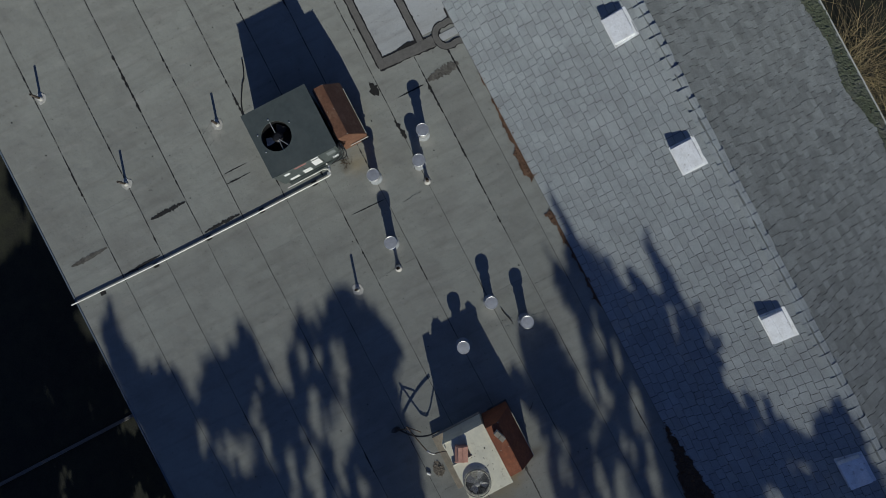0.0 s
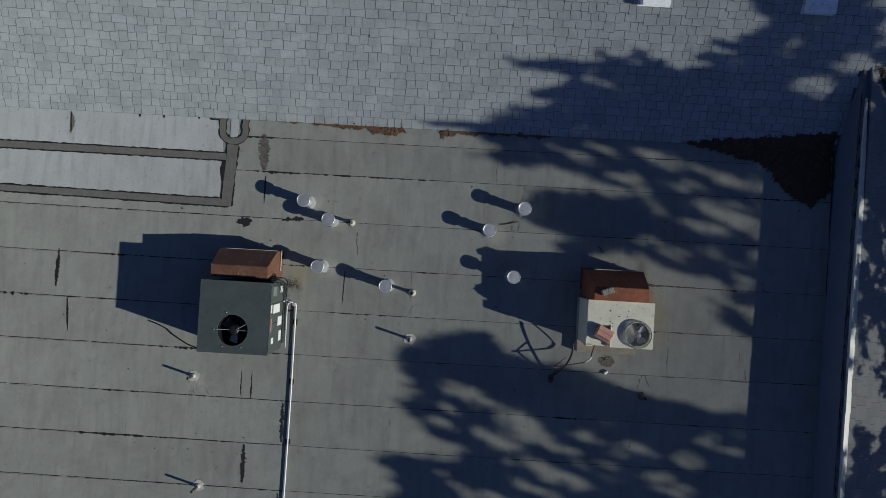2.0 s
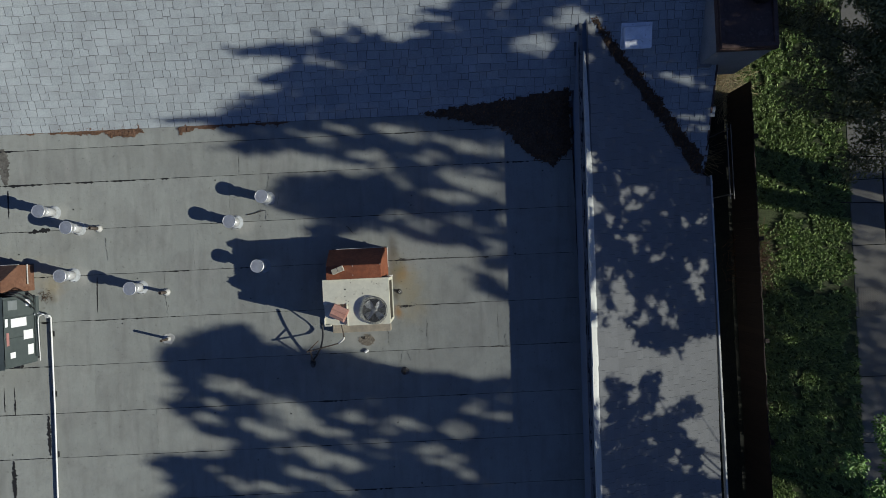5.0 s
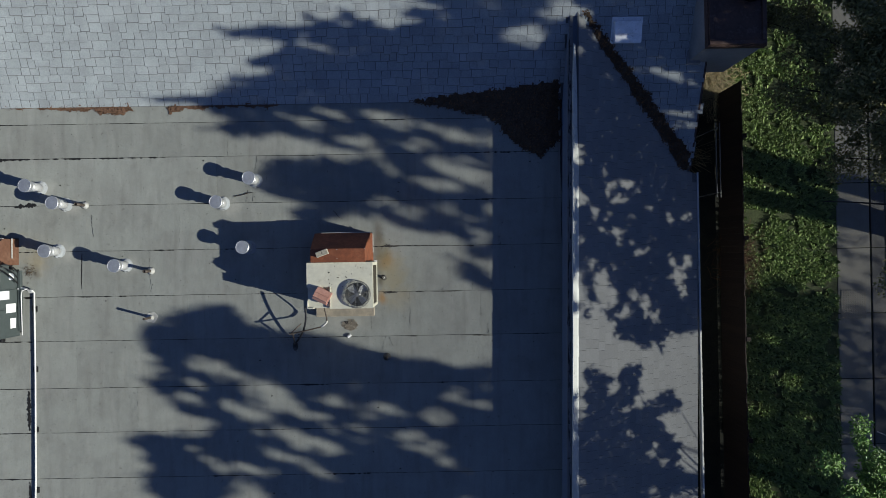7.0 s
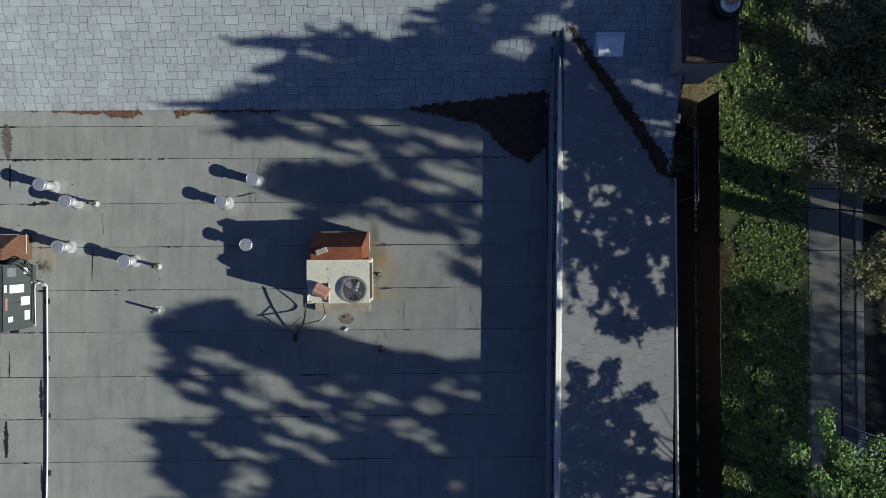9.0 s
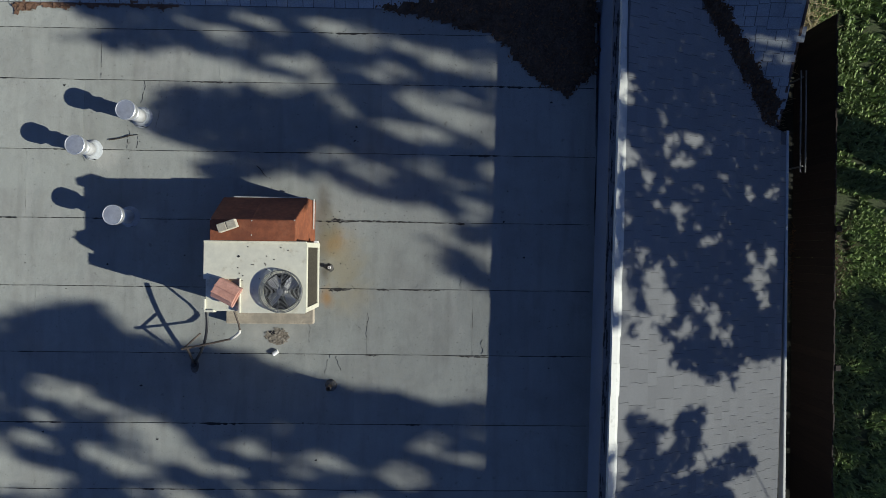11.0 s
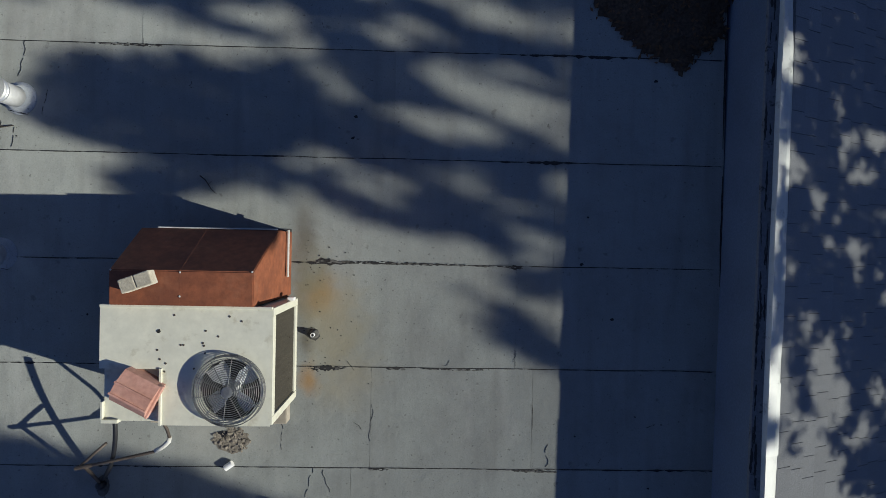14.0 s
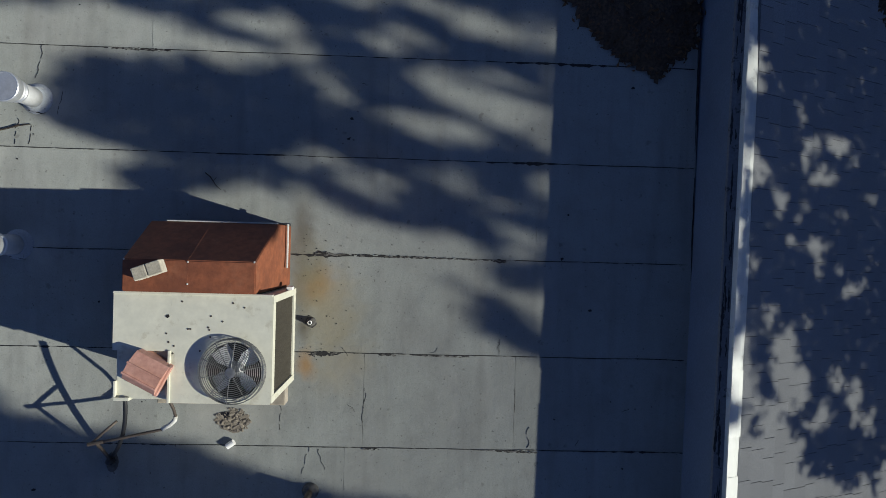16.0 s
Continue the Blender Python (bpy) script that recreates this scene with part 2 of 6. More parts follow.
RUSTPALE = material("weathered brown sheet metal", (0.17, 0.083, 0.05), 0.75, 0.15, grain=0.25, scale=22, stain=0.5, stain_scale=3, stain_colour=(0.13, 0.055, 0.03), bump=0.2, spots=0.4, spots_colour=(0.32, 0.2, 0.13), spots_scale=5)
PINK = material("faded red sheet metal", (0.48, 0.26, 0.2), 0.7, grain=0.15, scale=30, stain=0.4, stain_scale=7, stain_colour=(0.3, 0.12, 0.08), bump=0.15)
BLOCK = material("concrete block", (0.42, 0.38, 0.3), 0.95, grain=0.2, scale=70, stain=0.3, stain_scale=9, bump=0.6)
BLACK = material("black plastic", (0.012, 0.012, 0.013), 0.5, grain=0.3, scale=30, bump=0.1)
COIL = material("dusty condenser coil", (0.06, 0.052, 0.038), 0.75, 0.3, grain=0.3, scale=60, stretch=(1, 8, 1), stain=0.4, stain_scale=5, bump=0.5)
GUARD = material("dull steel guard wire", (0.2, 0.2, 0.19), 0.5, 0.5, grain=0.2, scale=30, stain=0.3, stain_scale=8, bump=0.0)
WIRE = material("steel wire guard", (0.3, 0.3, 0.29), 0.45, 0.7, grain=0.2, scale=30, stain=0.3, stain_scale=8, bump=0.0)
BLADE = material("aluminium fan blade", (0.75, 0.75, 0.74), 0.5, 0.3, grain=0.1, scale=15, stain=0.4, stain_scale=6, stain_colour=(0.25, 0.24, 0.22), bump=0.05)
COPPER = material("tarnished conduit", (0.09, 0.07, 0.055), 0.6, 0.3, grain=0.2, scale=30, stain=0.3, stain_scale=8, bump=0.1)
LABEL = material("white label plate", (0.85, 0.85, 0.83), 0.3, grain=0.03, scale=20, stain=0.1, stain_scale=10, bump=0.0)
LABELGREY = material("grey label plate", (0.2, 0.22, 0.22), 0.5, grain=0.1, scale=20, stain=0.2, stain_scale=10, bump=0.0)
LABELRED = material("faded red label", (0.42, 0.2, 0.18), 0.5, grain=0.1, scale=20, stain=0.2, stain_scale=10, bump=0.0)
LITTER = material("damp leaf litter", (0.085, 0.055, 0.034), 0.95, grain=0.6, scale=45, stain=0.4, stain_scale=6, stain_colour=(0.07, 0.04, 0.018), bump=1.0, bump_scale=30)
RUSTLITTER = material("rusty fine litter", (0.17, 0.095, 0.058), 0.95, grain=0.4, scale=50, stain=0.5, stain_scale=6, stain_colour=(0.08, 0.045, 0.028), bump=0.8)
LEAFDRY = material("dry fallen leaves", (0.13, 0.065, 0.026), 0.9, grain=0.4, scale=20, stain=0.4, stain_scale=3, bump=0.2, island=0.5)
SIDING = material("grey painted siding", (0.25, 0.25, 0.245), 0.8, grain=0.1, scale=30, stain=0.3, stain_scale=2, bump=0.2)
PAN = material("brown metal chase cover", (0.09, 0.052, 0.04), 0.6, 0.3, grain=0.25, scale=20, stain=0.5, stain_scale=2.5, stain_colour=(0.04, 0.024, 0.019), bump=0.2, spots=0.5, spots_colour=(0.2, 0.15, 0.13), spots_scale=5)
# The ground's deep shade is put into this near-black base colour.
EARTH = material("ground darkened for shade", (0.014, 0.015, 0.009), 0.95, grain=0.6, scale=30, stain=0.5, stain_scale=2, stain_colour=(0.03, 0.034, 0.015), bump=1.0)
TURF = material("lawn soil", (0.1, 0.13, 0.045), 0.95, grain=0.5, scale=25, stain=0.5, stain_scale=1.5, stain_colour=(0.035, 0.04, 0.015), bump=0.8)
CONCRETE = material("sidewalk concrete", (0.3, 0.285, 0.25), 0.9, grain=0.12, scale=60, stain=0.3, stain_scale=1.2, bump=0.4)
ASPHALT = material("worn street paving", (0.17, 0.165, 0.155), 0.9, grain=0.3, scale=80, stain=0.3, stain_scale=1.5, bump=0.5)
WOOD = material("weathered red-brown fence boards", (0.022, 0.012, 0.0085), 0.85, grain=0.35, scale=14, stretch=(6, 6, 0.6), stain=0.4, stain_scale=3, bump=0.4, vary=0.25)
BARK = material("dark bark", (0.045, 0.034, 0.025), 0.95, grain=0.4, scale=20, stretch=(1, 1, 0.3), stain=0.4, stain_scale=4, bump=0.9)


def foliage(name, colour):
    m = material(name, colour, 0.55, grain=0.25, scale=5, stain=0.3, stain_scale=1.0, bump=0.0, island=0.45)
    bsdf = m.node_tree.nodes["Principled BSDF"]
    bsdf.inputs["Transmission Weight"].default_value = 0.0
    return m


LEAF = foliage("dark green leaves", (0.05, 0.075, 0.024))
LEAFOLIVE = foliage("olive-brown leaves", (0.205, 0.2, 0.07))
LEAFBRIGHT = foliage("bright green leaves", (0.16, 0.29, 0.065))
GRASS = foliage("grass blades", (0.22, 0.3, 0.1))
MOSS = material("grey-green moss", (0.085, 0.1, 0.06), 0.95, grain=0.4, scale=25, stain=0.5, stain_scale=2, stain_colour=(0.15, 0.15, 0.13), bump=0.8)
STRAW = foliage("straw-coloured dry grass", (0.3, 0.23, 0.11))


# ---- building blocks ----
def part(name, bm, mat, parent=None, label="", smooth=False):
    """Links a bmesh as one mesh object, under a thing or under a part."""
    me = bpy.data.meshes.new(name)
    bmesh.ops.recalc_face_normals(bm, faces=bm.faces)
    bm.to_mesh(me)
    bm.free()
    me.materials.append(mat)
    if smooth:
        for p in me.polygons:
            p.use_smooth = True
    ob = new(name, me)
    ob.parent = parent
    if label:
        ob["label"] = label
    return ob


def raw(name, verts, faces, mat, parent=None, label=""):
    """One mesh object from computed corners."""
    me = bpy.data.meshes.new(name)
    me.from_pydata(verts, [], faces)
    me.materials.append(mat)
    ob = new(name, me)
    ob.parent = parent
    if label:
        ob["label"] = label
    return ob


def thing(name, x, y, z, label, category, group="", turn=0.0):
    ob = new(name)
    ob.empty_display_size = 0.1
    ob.matrix_world = pose(x, y, z, 0, 0, turn)
    return tagged(ob, label, category, group)


def box(bm, lo, hi, bevel=0.0):
    """A box between two corners, with rounded edges."""
    c = [(a + b) / 2 for a, b in zip(lo, hi)]
    made = bmesh.ops.create_cube(bm, size=1.0, matrix=Matrix.LocRotScale(c, None, [abs(b - a) for a, b in zip(lo, hi)]))
    if bevel:
        edges = list({e for v in made["verts"] for e in v.link_edges})
        bmesh.ops.bevel(bm, geom=edges, offset=bevel, segments=2, profile=0.5, affect="EDGES")
    return bm


def block(lo, hi, bevel=0.0):
    return box(bmesh.new(), lo, hi, bevel)


def disc(bm, r0, r1, z0, z1, x=0.0, y=0.0, n=24):
    bmesh.ops.create_cone(bm, cap_ends=True, segments=n, radius1=r0, radius2=r1, depth=z1 - z0, matrix=Matrix.Translation((x, y, (z0 + z1) / 2)))
    return bm


def lathe(profile, n=28, x=0.0, y=0.0):
    """A turned body from (radius, height) pairs."""
    bm = bmesh.new()
    rings = [[bm.verts.new((x + r * math.cos(2 * math.pi * k / n), y + r * math.sin(2 * math.pi * k / n), z)) for k in range(n)] for r, z in profile]
    for a, b in zip(rings, rings[1:]):
        for k in range(n):
            bm.faces.new((a[k], a[(k + 1) % n], b[(k + 1) % n], b[k]))
    bm.faces.new(rings[0][::-1])
    bm.faces.new(rings[-1])
    return bm


def tube(points, r, n=8, bm=None):
    """A round tube along a line of points; r is one radius, or one for each point."""
    bm = bm or bmesh.new()
    points = [Vector(p) for p in points]
    radii = [r] * len(points) if isinstance(r, (int, float)) else r
    rings = []
    for k, p in enumerate(points):
        along = (points[min(k + 1, len(points) - 1)] - points[max(k - 1, 0)]).normalized()
        side = along.cross(Vector((0, 0, 1)) if abs(along.z) < 0.9 else Vector((1, 0, 0))).normalized()
        up = side.cross(along)
        rings.append([bm.verts.new(p + radii[k] * (math.cos(2 * math.pi * i / n) * side + math.sin(2 * math.pi * i / n) * up)) for i in range(n)])
    for a, b in zip(rings, rings[1:]):
        for i in range(n):
            bm.faces.new((a[i], a[(i + 1) % n], b[(i + 1) % n], b[i]))
    bm.faces.new(rings[0][::-1])
    bm.faces.new(rings[-1])
    return bm


def arc(p, q, sag, n=10):
    """Points of a hanging or bowed line from p to q; sag is the offset of its middle."""
    p, q, sag = Vector(p), Vector(q), Vector(sag)
    return [p.lerp(q, k / n) + sag * (4 * (k / n) * (1 - k / n)) for k in range(n + 1)]


def sheet(outline, z0, z1):
    """A thin slab over a closed outline of (x, y)."""
    bm = bmesh.new()
    low = [bm.verts.new((x, y, z0)) for x, y in outline]
    high = [bm.verts.new((x, y, z1)) for x, y in outline]
    bm.faces.new(high)
    bm.faces.new(low[::-1])
    for k in range(len(outline)):
        j = (k + 1) % len(outline)
        bm.faces.new((low[k], low[j], high[j], high[k]))
    return bm


def ragged(x0, y0, x1, y1, w0, w1, rng, step=0.05, wave=0.5, taper=True):
    """The outline of a band from one point to another, with worn edges and the two half-widths."""
    a, b = Vector((x0, y0)), Vector((x1, y1))
    n = max(3, int((b - a).length / step))
    side = Vector((-(b - a).y, (b - a).x)).normalized()
    left, right, phase = [], [], rng.uniform(0, 50)
    for k in range(n + 1):
        p, w = a.lerp(b, k / n), (w0 + (w1 - w0) * k / n) * (min(1.0, 0.35 + 2.5 * min(k, n - k) / n) if taper else 1.0)
        left.append(p + side * w * (1 + wave * (1.5 * noise.noise(Vector((k * 0.45, phase, 0))) + 0.35 * rng.uniform(-1, 1))))
        right.append(p - side * w * (1 + wave * (1.5 * noise.noise(Vector((k * 0.45, phase, 9))) + 0.35 * rng.uniform(-1, 1))))
    return [tuple(v) for v in left + right[::-1]]


# ---- plan ----
WEST, EAST, SOUTH, FOOT = -8.36, 7.275, -6.3, 2.28     # edges of the flat roof
PITCH, RIDGE_Y, NORTH_EAVE = 0.44, 4.97, 9.03         # gable roof
RIDGE_Z = PITCH * (RIDGE_Y - FOOT)
CAP_X, CAP_Z, M_PITCH, M_EAVE = 7.45, 0.605, 0.48, 10.03   # shingled east skirt
RAKE, GROUND = 9.85, -3.0


def south_z(y):
    return PITCH * (y - FOOT)


def skirt_z(x):
    return CAP_Z - M_PITCH * (x - CAP_X)


def valley_y(x):
    return FOOT + skirt_z(x) / PITCH


# ---- setting: building shell and flat roof ----
roof = tagged(part("flat_roof", block((WEST, SOUTH, -0.25), (EAST, FOOT + 0.02, -0.006)), ROOFING), "flat roof deck under grey mineral roll roofing", "roof", kind="structure")
rng = random.Random(4)
SEAMS = [FOOT + 0.02, 1.97, 1.34, 0.48, -0.36, -1.19, -2.0, -2.86, -3.67, -4.5, -5.33, SOUTH]
JOINTS = [[-5.2, 3.4], [-3.18, 1.15, 2.6], [-3.1, 0.95, 4.6], [-6.3, 0.26, 5.9], [-6.86, -1.53, -0.3, 5.6], [-6.63, -4.2, 0.4, 4.45, 5.75],
          [-3.3, -1.65, 4.3], [-5.41, -2.5, -0.55, 3.3], [-3.2, 1.6], [-3.75, -2.5, 2.4], [-3.1, 0.9]]
for row, joints in enumerate(JOINTS):
    xs = [WEST, *joints, EAST]
    for a, b in zip(xs, xs[1:]):
        lap = 0.0025 * rng.random()
        bm = block((a + 0.001, SEAMS[row + 1] + 0.0015, -0.006), (b - 0.001, SEAMS[row] - 0.0015, 0.0 + lap))
        part("roofing_sheet", bm, ROOFING, roof)


def crack(x0, y0, x1, y1, width, cover, seed, mat=TAR, name="seam_crack"):
    """Broken strips of black bitumen showing along a lap or joint."""
    r = random.Random(seed)
    bm = bmesh.new()
    a, b = Vector((x0, y0)), Vector((x1, y1))
    length = (b - a).length
    way, side = (b - a) / length, Vector((-(b - a).y, (b - a).x)) / length
    s = 0.0
    last = None
    while s < length:
        n1 = noise.noise(Vector((s * 0.9, seed * 7.3, 0))) + 0.5 * noise.noise(Vector((s * 4.1, seed * 3.1, 5)))
        w = width * (0.15 + 0.38 * cover + max(0.0, n1 - 0.25 + 0.3 * cover) * 2.2 * r.random()) * r.uniform(0.7, 1.2)
        w = 0.0013 if r.random() < 0.15 else w
        p = a + way * s + side * 0.006 * noise.noise(Vector((s * 2.2, seed, 9)))
        now = (bm.verts.new((*(p + side * w * 0.4), 0.0045)), bm.verts.new((*(p - side * w), 0.0045))) if w > 0.001 else None
        if now and last:
            bm.faces.new((last[0], last[1], now[1], now[0]))
        last = now
        s += r.uniform(0.02, 0.05)
    if not bm.faces:
        bm.free()
        return
    for f in bm.faces:
        f.normal_update()
        if f.normal.z < 0:
            f.normal_flip()
    me = bpy.data.meshes.new(name)
    bm.to_mesh(me)
    bm.free()
    me.materials.append(mat)
    new(name, me).parent = roof


for k, y in enumerate(SEAMS[1:-1]):
    crack(WEST + 0.05, y + (0.03 if y < 1 else 0.0), -2.45, y, 0.028, 0.5, k + 1)
    crack(-2.45, y, EAST - 0.02, y, 0.022, 0.22, k + 21)
for k, (x, row) in enumerate([(1.15, 1), (2.6, 1), (0.95, 2), (0.26, 3), (-0.3, 4), (-1.53, 4), (-4.2, 5), (4.45, 5), (5.75, 5), (-1.65, 6), (-5.41, 7), (-0.55, 7), (5.6, 4), (4.3, 6)]):
    crack(x, SEAMS[row], x + 0.01, SEAMS[row + 1], 0.006, 0.0, k + 50)
# wide worn stretches at end laps
for k, (x0, y0, x1, y1, w0, w1) in enumerate([(-3.17, 2.02, -3.13, 1.36, 0.1, 0.07), (-6.85, -0.3, -6.87, -1.0, 0.03, 0.035), (-6.64, -1.2, -6.6, -1.8, 0.02, 0.012), (-3.1, 1.25, -3.1, 0.72, 0.02, 0.008),
                                              (-1.53, -0.4, -1.55, -1.05, 0.012, 0.008), (-3.2, -3.69, -3.2, -4.4, 0.03, 0.045), (-2.53, -2.9, -2.52, -3.62, 0.03, 0.03), (-2.53, -4.55, -2.5, -5.3, 0.02, 0.03),
                                              (-3.11, -5.36, -3.09, -6.1, 0.035, 0.05), (-3.32, -2.35, -3.32, -2.8, 0.005, 0.012), (-3.13, -2.35, -3.13, -2.85, 0.004, 0.018), (-2.75, 0.46, -2.35, 0.5, 0.03, 0.04)]):
    part("worn_lap", sheet(ragged(x0, y0, x1, y1, w0, w1, random.Random(k), 0.014, 0.75 if w0 < 0.033 else 0.4), 0.0005, 0.0042), TAR if w0 < 0.033 else SCUFF, roof)
# torn spot beside the seam
r7 = random.Random(7)
part("torn_spot", sheet([(-3.43 + 0.16 * math.cos(a / 18 * math.tau) * r7.uniform(0.5, 1.15), 0.39 + 0.1 * math.sin(a / 18 * math.tau) * r7.uniform(0.5, 1.2)) for a in range(18)], 0.0005, 0.0043), TAR, roof)
for k in range(90):
    x, y, s = r7.uniform(WEST + 0.4, 7.0), r7.uniform(SOUTH + 0.3, 2.1), r7.uniform(0.004, 0.016)
    part("tar_spot", sheet([(x + s * math.cos(a / 8 * math.tau) * r7.uniform(0.6, 1.5), y + s * math.sin(a / 8 * math.tau) * r7.uniform(0.5, 1.2)) for a in range(8)], 0.0005, 0.0046), TAR, roof)

# pale repair sheets framed by brown mastic
for lo, hi in (((WEST + 0.02, 0.80), (-3.93, 1.53)), ((WEST + 0.02, 1.62), (-3.93, 2.29)), ((-3.80, 1.9), (-3.66, 2.29))):
    part("repair_sheet", block((*lo, 0.002), (*hi, 0.0075), 0.0), PATCH, roof)
for k, (x0, y0, x1, y1, w0, w1) in enumerate([(WEST + 0.02, 0.775, -3.75, 0.72, 0.055, 0.065), (WEST + 0.02, 1.585, -3.85, 1.57, 0.06, 0.06), (-3.80, 0.66, -3.74, 1.80, 0.09, 0.10), (-4.2, 2.30, -3.95, 2.3, 0.025, 0.05)]):
    r = random.Random(k + 31)
    part("mastic_edge", sheet(ragged(x0, y0, x1, y1, w0 + 0.026, w1 + 0.026, r, 0.035, 0.13, False), 0.004, 0.0092 + 0.0004 * k), TAR, roof, "black bleeding edge of the mastic")
    part("mastic_band", sheet(ragged(x0, y0, x1, y1, w0, w1, r, 0.07, 0.08, False), 0.006, 0.0132 + 0.0006 * k), MASTIC, roof, "brown mastic band")


def ribbon(path, width, rng, wave):
    """The outline of a band along a bent line."""
    pts = [Vector(p) for p in path]
    left, right = [], []
    for i, p in enumerate(pts):
        d = (pts[min(i + 1, len(pts) - 1)] - pts[max(i - 1, 0)]).normalized()
        n = Vector((-d.y, d.x))
        left.append(p + n * width * (1 + wave * rng.uniform(-1, 1)))
        right.append(p - n * width * (1 + wave * rng.uniform(-1, 1)))
    return [tuple(v) for v in left + right[::-1]]


lens = [(-6.77 + 0.07 * math.sin(q / 9 * math.pi) * (1 - 0.25 * (q % 2)), 2.24 - 0.042 * q) for q in range(10)] + [(-6.8 + 0.025 * (q % 3) / 3, 1.862 + 0.042 * q) for q in range(10)]
part("peeled_spot", sheet(lens, 0.006, 0.0092), MASTIC, roof, "grey peeled spot in the repair sheet")
part("peel_crack", sheet(ragged(-6.79, 2.26, -6.765, 1.84, 0.016, 0.01, random.Random(66), 0.04, 0.6), 0.006, 0.0098), TAR, roof)
# the mastic ends in a U round the small sheet
bend = [(-3.945 + 0.012 * math.sin(q * 2), 2.32 - 0.055 * q) for q in range(6)] + [(-3.735 - 0.208 * math.cos(q / 12 * math.pi), 2.02 - 0.16 * math.sin(q / 12 * math.pi)) for q in range(1, 12)] + [(-3.53 + 0.012 * math.sin(q * 2), 2.03 + 0.06 * q) for q in range(6)]
part("mastic_edge", sheet(ribbon(bend, 0.072, random.Random(61), 0.16), 0.004, 0.0124), TAR, roof, "black bleeding edge of the mastic")
part("mastic_band", sheet(ribbon(bend, 0.055, random.Random(62), 0.1), 0.006, 0.0168), MASTIC, roof, "brown mastic band")
part("mastic_edge", sheet(ribbon([(-3.86 - 0.06 * math.sin(q / 8 * math.pi), 1.1 + 0.05 * q) for q in range(9)], 0.03, random.Random(63), 0.3), 0.004, 0.0128), TAR, roof, "black bleeding edge of the mastic")
for k, (x, y, s) in enumerate([(-5.05, 2.27, 0.03), (-5.5, 2.26, 0.03), (-4.4, 2.27, 0.03)]):
    part("tar_dab", sheet([(x + s * 0.6 * math.cos(a / 10 * math.tau) * r7.uniform(0.6, 1.3), y + s * 1.6 * math.sin(a / 10 * math.tau) * r7.uniform(0.6, 1.1)) for a in range(10)], 0.006, 0.013), TAR, roof)

walls = [("wall_south", (WEST, SOUTH + 0.02, GROUND), (EAST, SOUTH + 0.22, -0.25)), ("wall_west", (WEST + 0.02, SOUTH + 0.22, GROUND), (WEST + 0.22, 0.9, -0.25)),
         ("wall_east", (9.3, SOUTH + 0.02, GROUND), (9.5, 2.0, -0.42)), ("wall_gable", (9.3, 2.0, GROUND), (9.5, 8.4, -0.95)), ("wall_north", (-14.0, 8.4, GROUND), (9.5, 8.6, -0.7)),
         ("wall_annexe", (-14.0, 1.4, GROUND), (WEST + 0.02, 1.6, -0.75)), ("wall_skirt_end", (EAST + 0.16, SOUTH + 0.02, GROUND), (9.3, SOUTH + 0.22, -0.8))]
for name, lo, hi in walls:
    tagged(part(name, block(lo, hi), SIDING), "grey painted exterior wall", "wall", kind="structure")
tagged(part("trim", block((WEST - 0.03, SOUTH - 0.03, -0.14), (EAST, SOUTH, 0.012), 0.004), FLASHING), "dull grey edge trim of the flat roof", "trim", kind="structure")
tagged(part("trim", block((WEST - 0.03, SOUTH, -0.14), (WEST, 0.82, 0.012), 0.004), FLASHING), "dull grey edge trim of the flat roof", "trim", kind="structure")

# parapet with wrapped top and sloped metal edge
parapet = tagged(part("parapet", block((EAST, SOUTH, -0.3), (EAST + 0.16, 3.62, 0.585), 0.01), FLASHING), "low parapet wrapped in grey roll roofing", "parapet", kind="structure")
part("top_wrap", sheet([(EAST - 0.03, SOUTH), (EAST + 0.05, SOUTH), (EAST + 0.07, 2.9), (EAST + 0.06, 3.6), (EAST + 0.02, 3.6), (EAST - 0.025, 2.9)], 0.575, 0.607), WRAP, parapet, "scuffed wrap of the parapet's top")
crack_y = SOUTH
k = 0
while crack_y < 3.0:
    end = min(crack_y + rng.uniform(0.32, 0.62), 3.1)
    bm = bmesh.new()
    lift = rng.uniform(0.0, 0.002) + 0.003 * (k % 2)
    k += 1
    v = []
    for y in (crack_y - 0.04, end):
        thin = 0.055 * min(1.0, max(0.0, (y - 0.9) / 2.4)) + 0.03 * max(0.0, (y - 2.5) / 1.1)
        left = 0.03 * max(0.0, (y - 2.5) / 1.1)
        xs, zs = [EAST + 0.05 + left, EAST + 0.057 + left, CAP_X - 0.045 - thin, CAP_X - 0.005 - thin], [0.6, 0.656, 0.63, 0.608]
        v.append([bm.verts.new((x + rng.uniform(-0.003, 0.003), y, z + lift)) for x, z in zip(xs, zs)])
    for i in range(3):
        bm.faces.new((v[0][i], v[0][i + 1], v[1][i + 1], v[1][i]))
    part("drip_edge", bm, CAPMETAL, parapet, "white metal edge piece")
    crack_y = end
rs = random.Random(77)
for k in range(70):
    y, l, x = rs.uniform(-5.5, 3.0), rs.uniform(0.04, 0.35), EAST + rs.uniform(-0.02, 0.036)
    part("scuff", sheet(ragged(x, y, x + rs.uniform(-0.008, 0.008), y + l, rs.uniform(0.002, 0.011), rs.uniform(0.002, 0.008), rs, 0.016, 0.9), 0.606, 0.6083 + 0.0004 * rs.random()), TAR, parapet, "black scuff on the wrap")
base_tar = [(EAST - 0.012, y, EAST - 0.008, y + d, 0.004, 0.006) for y, d in ((-5.6, 1.2), (-3.9, 0.9), (-2.75, 0.7), (-1.95, 1.2), (-0.5, 0.9), (0.62, 1.0), (1.65, 0.5))]
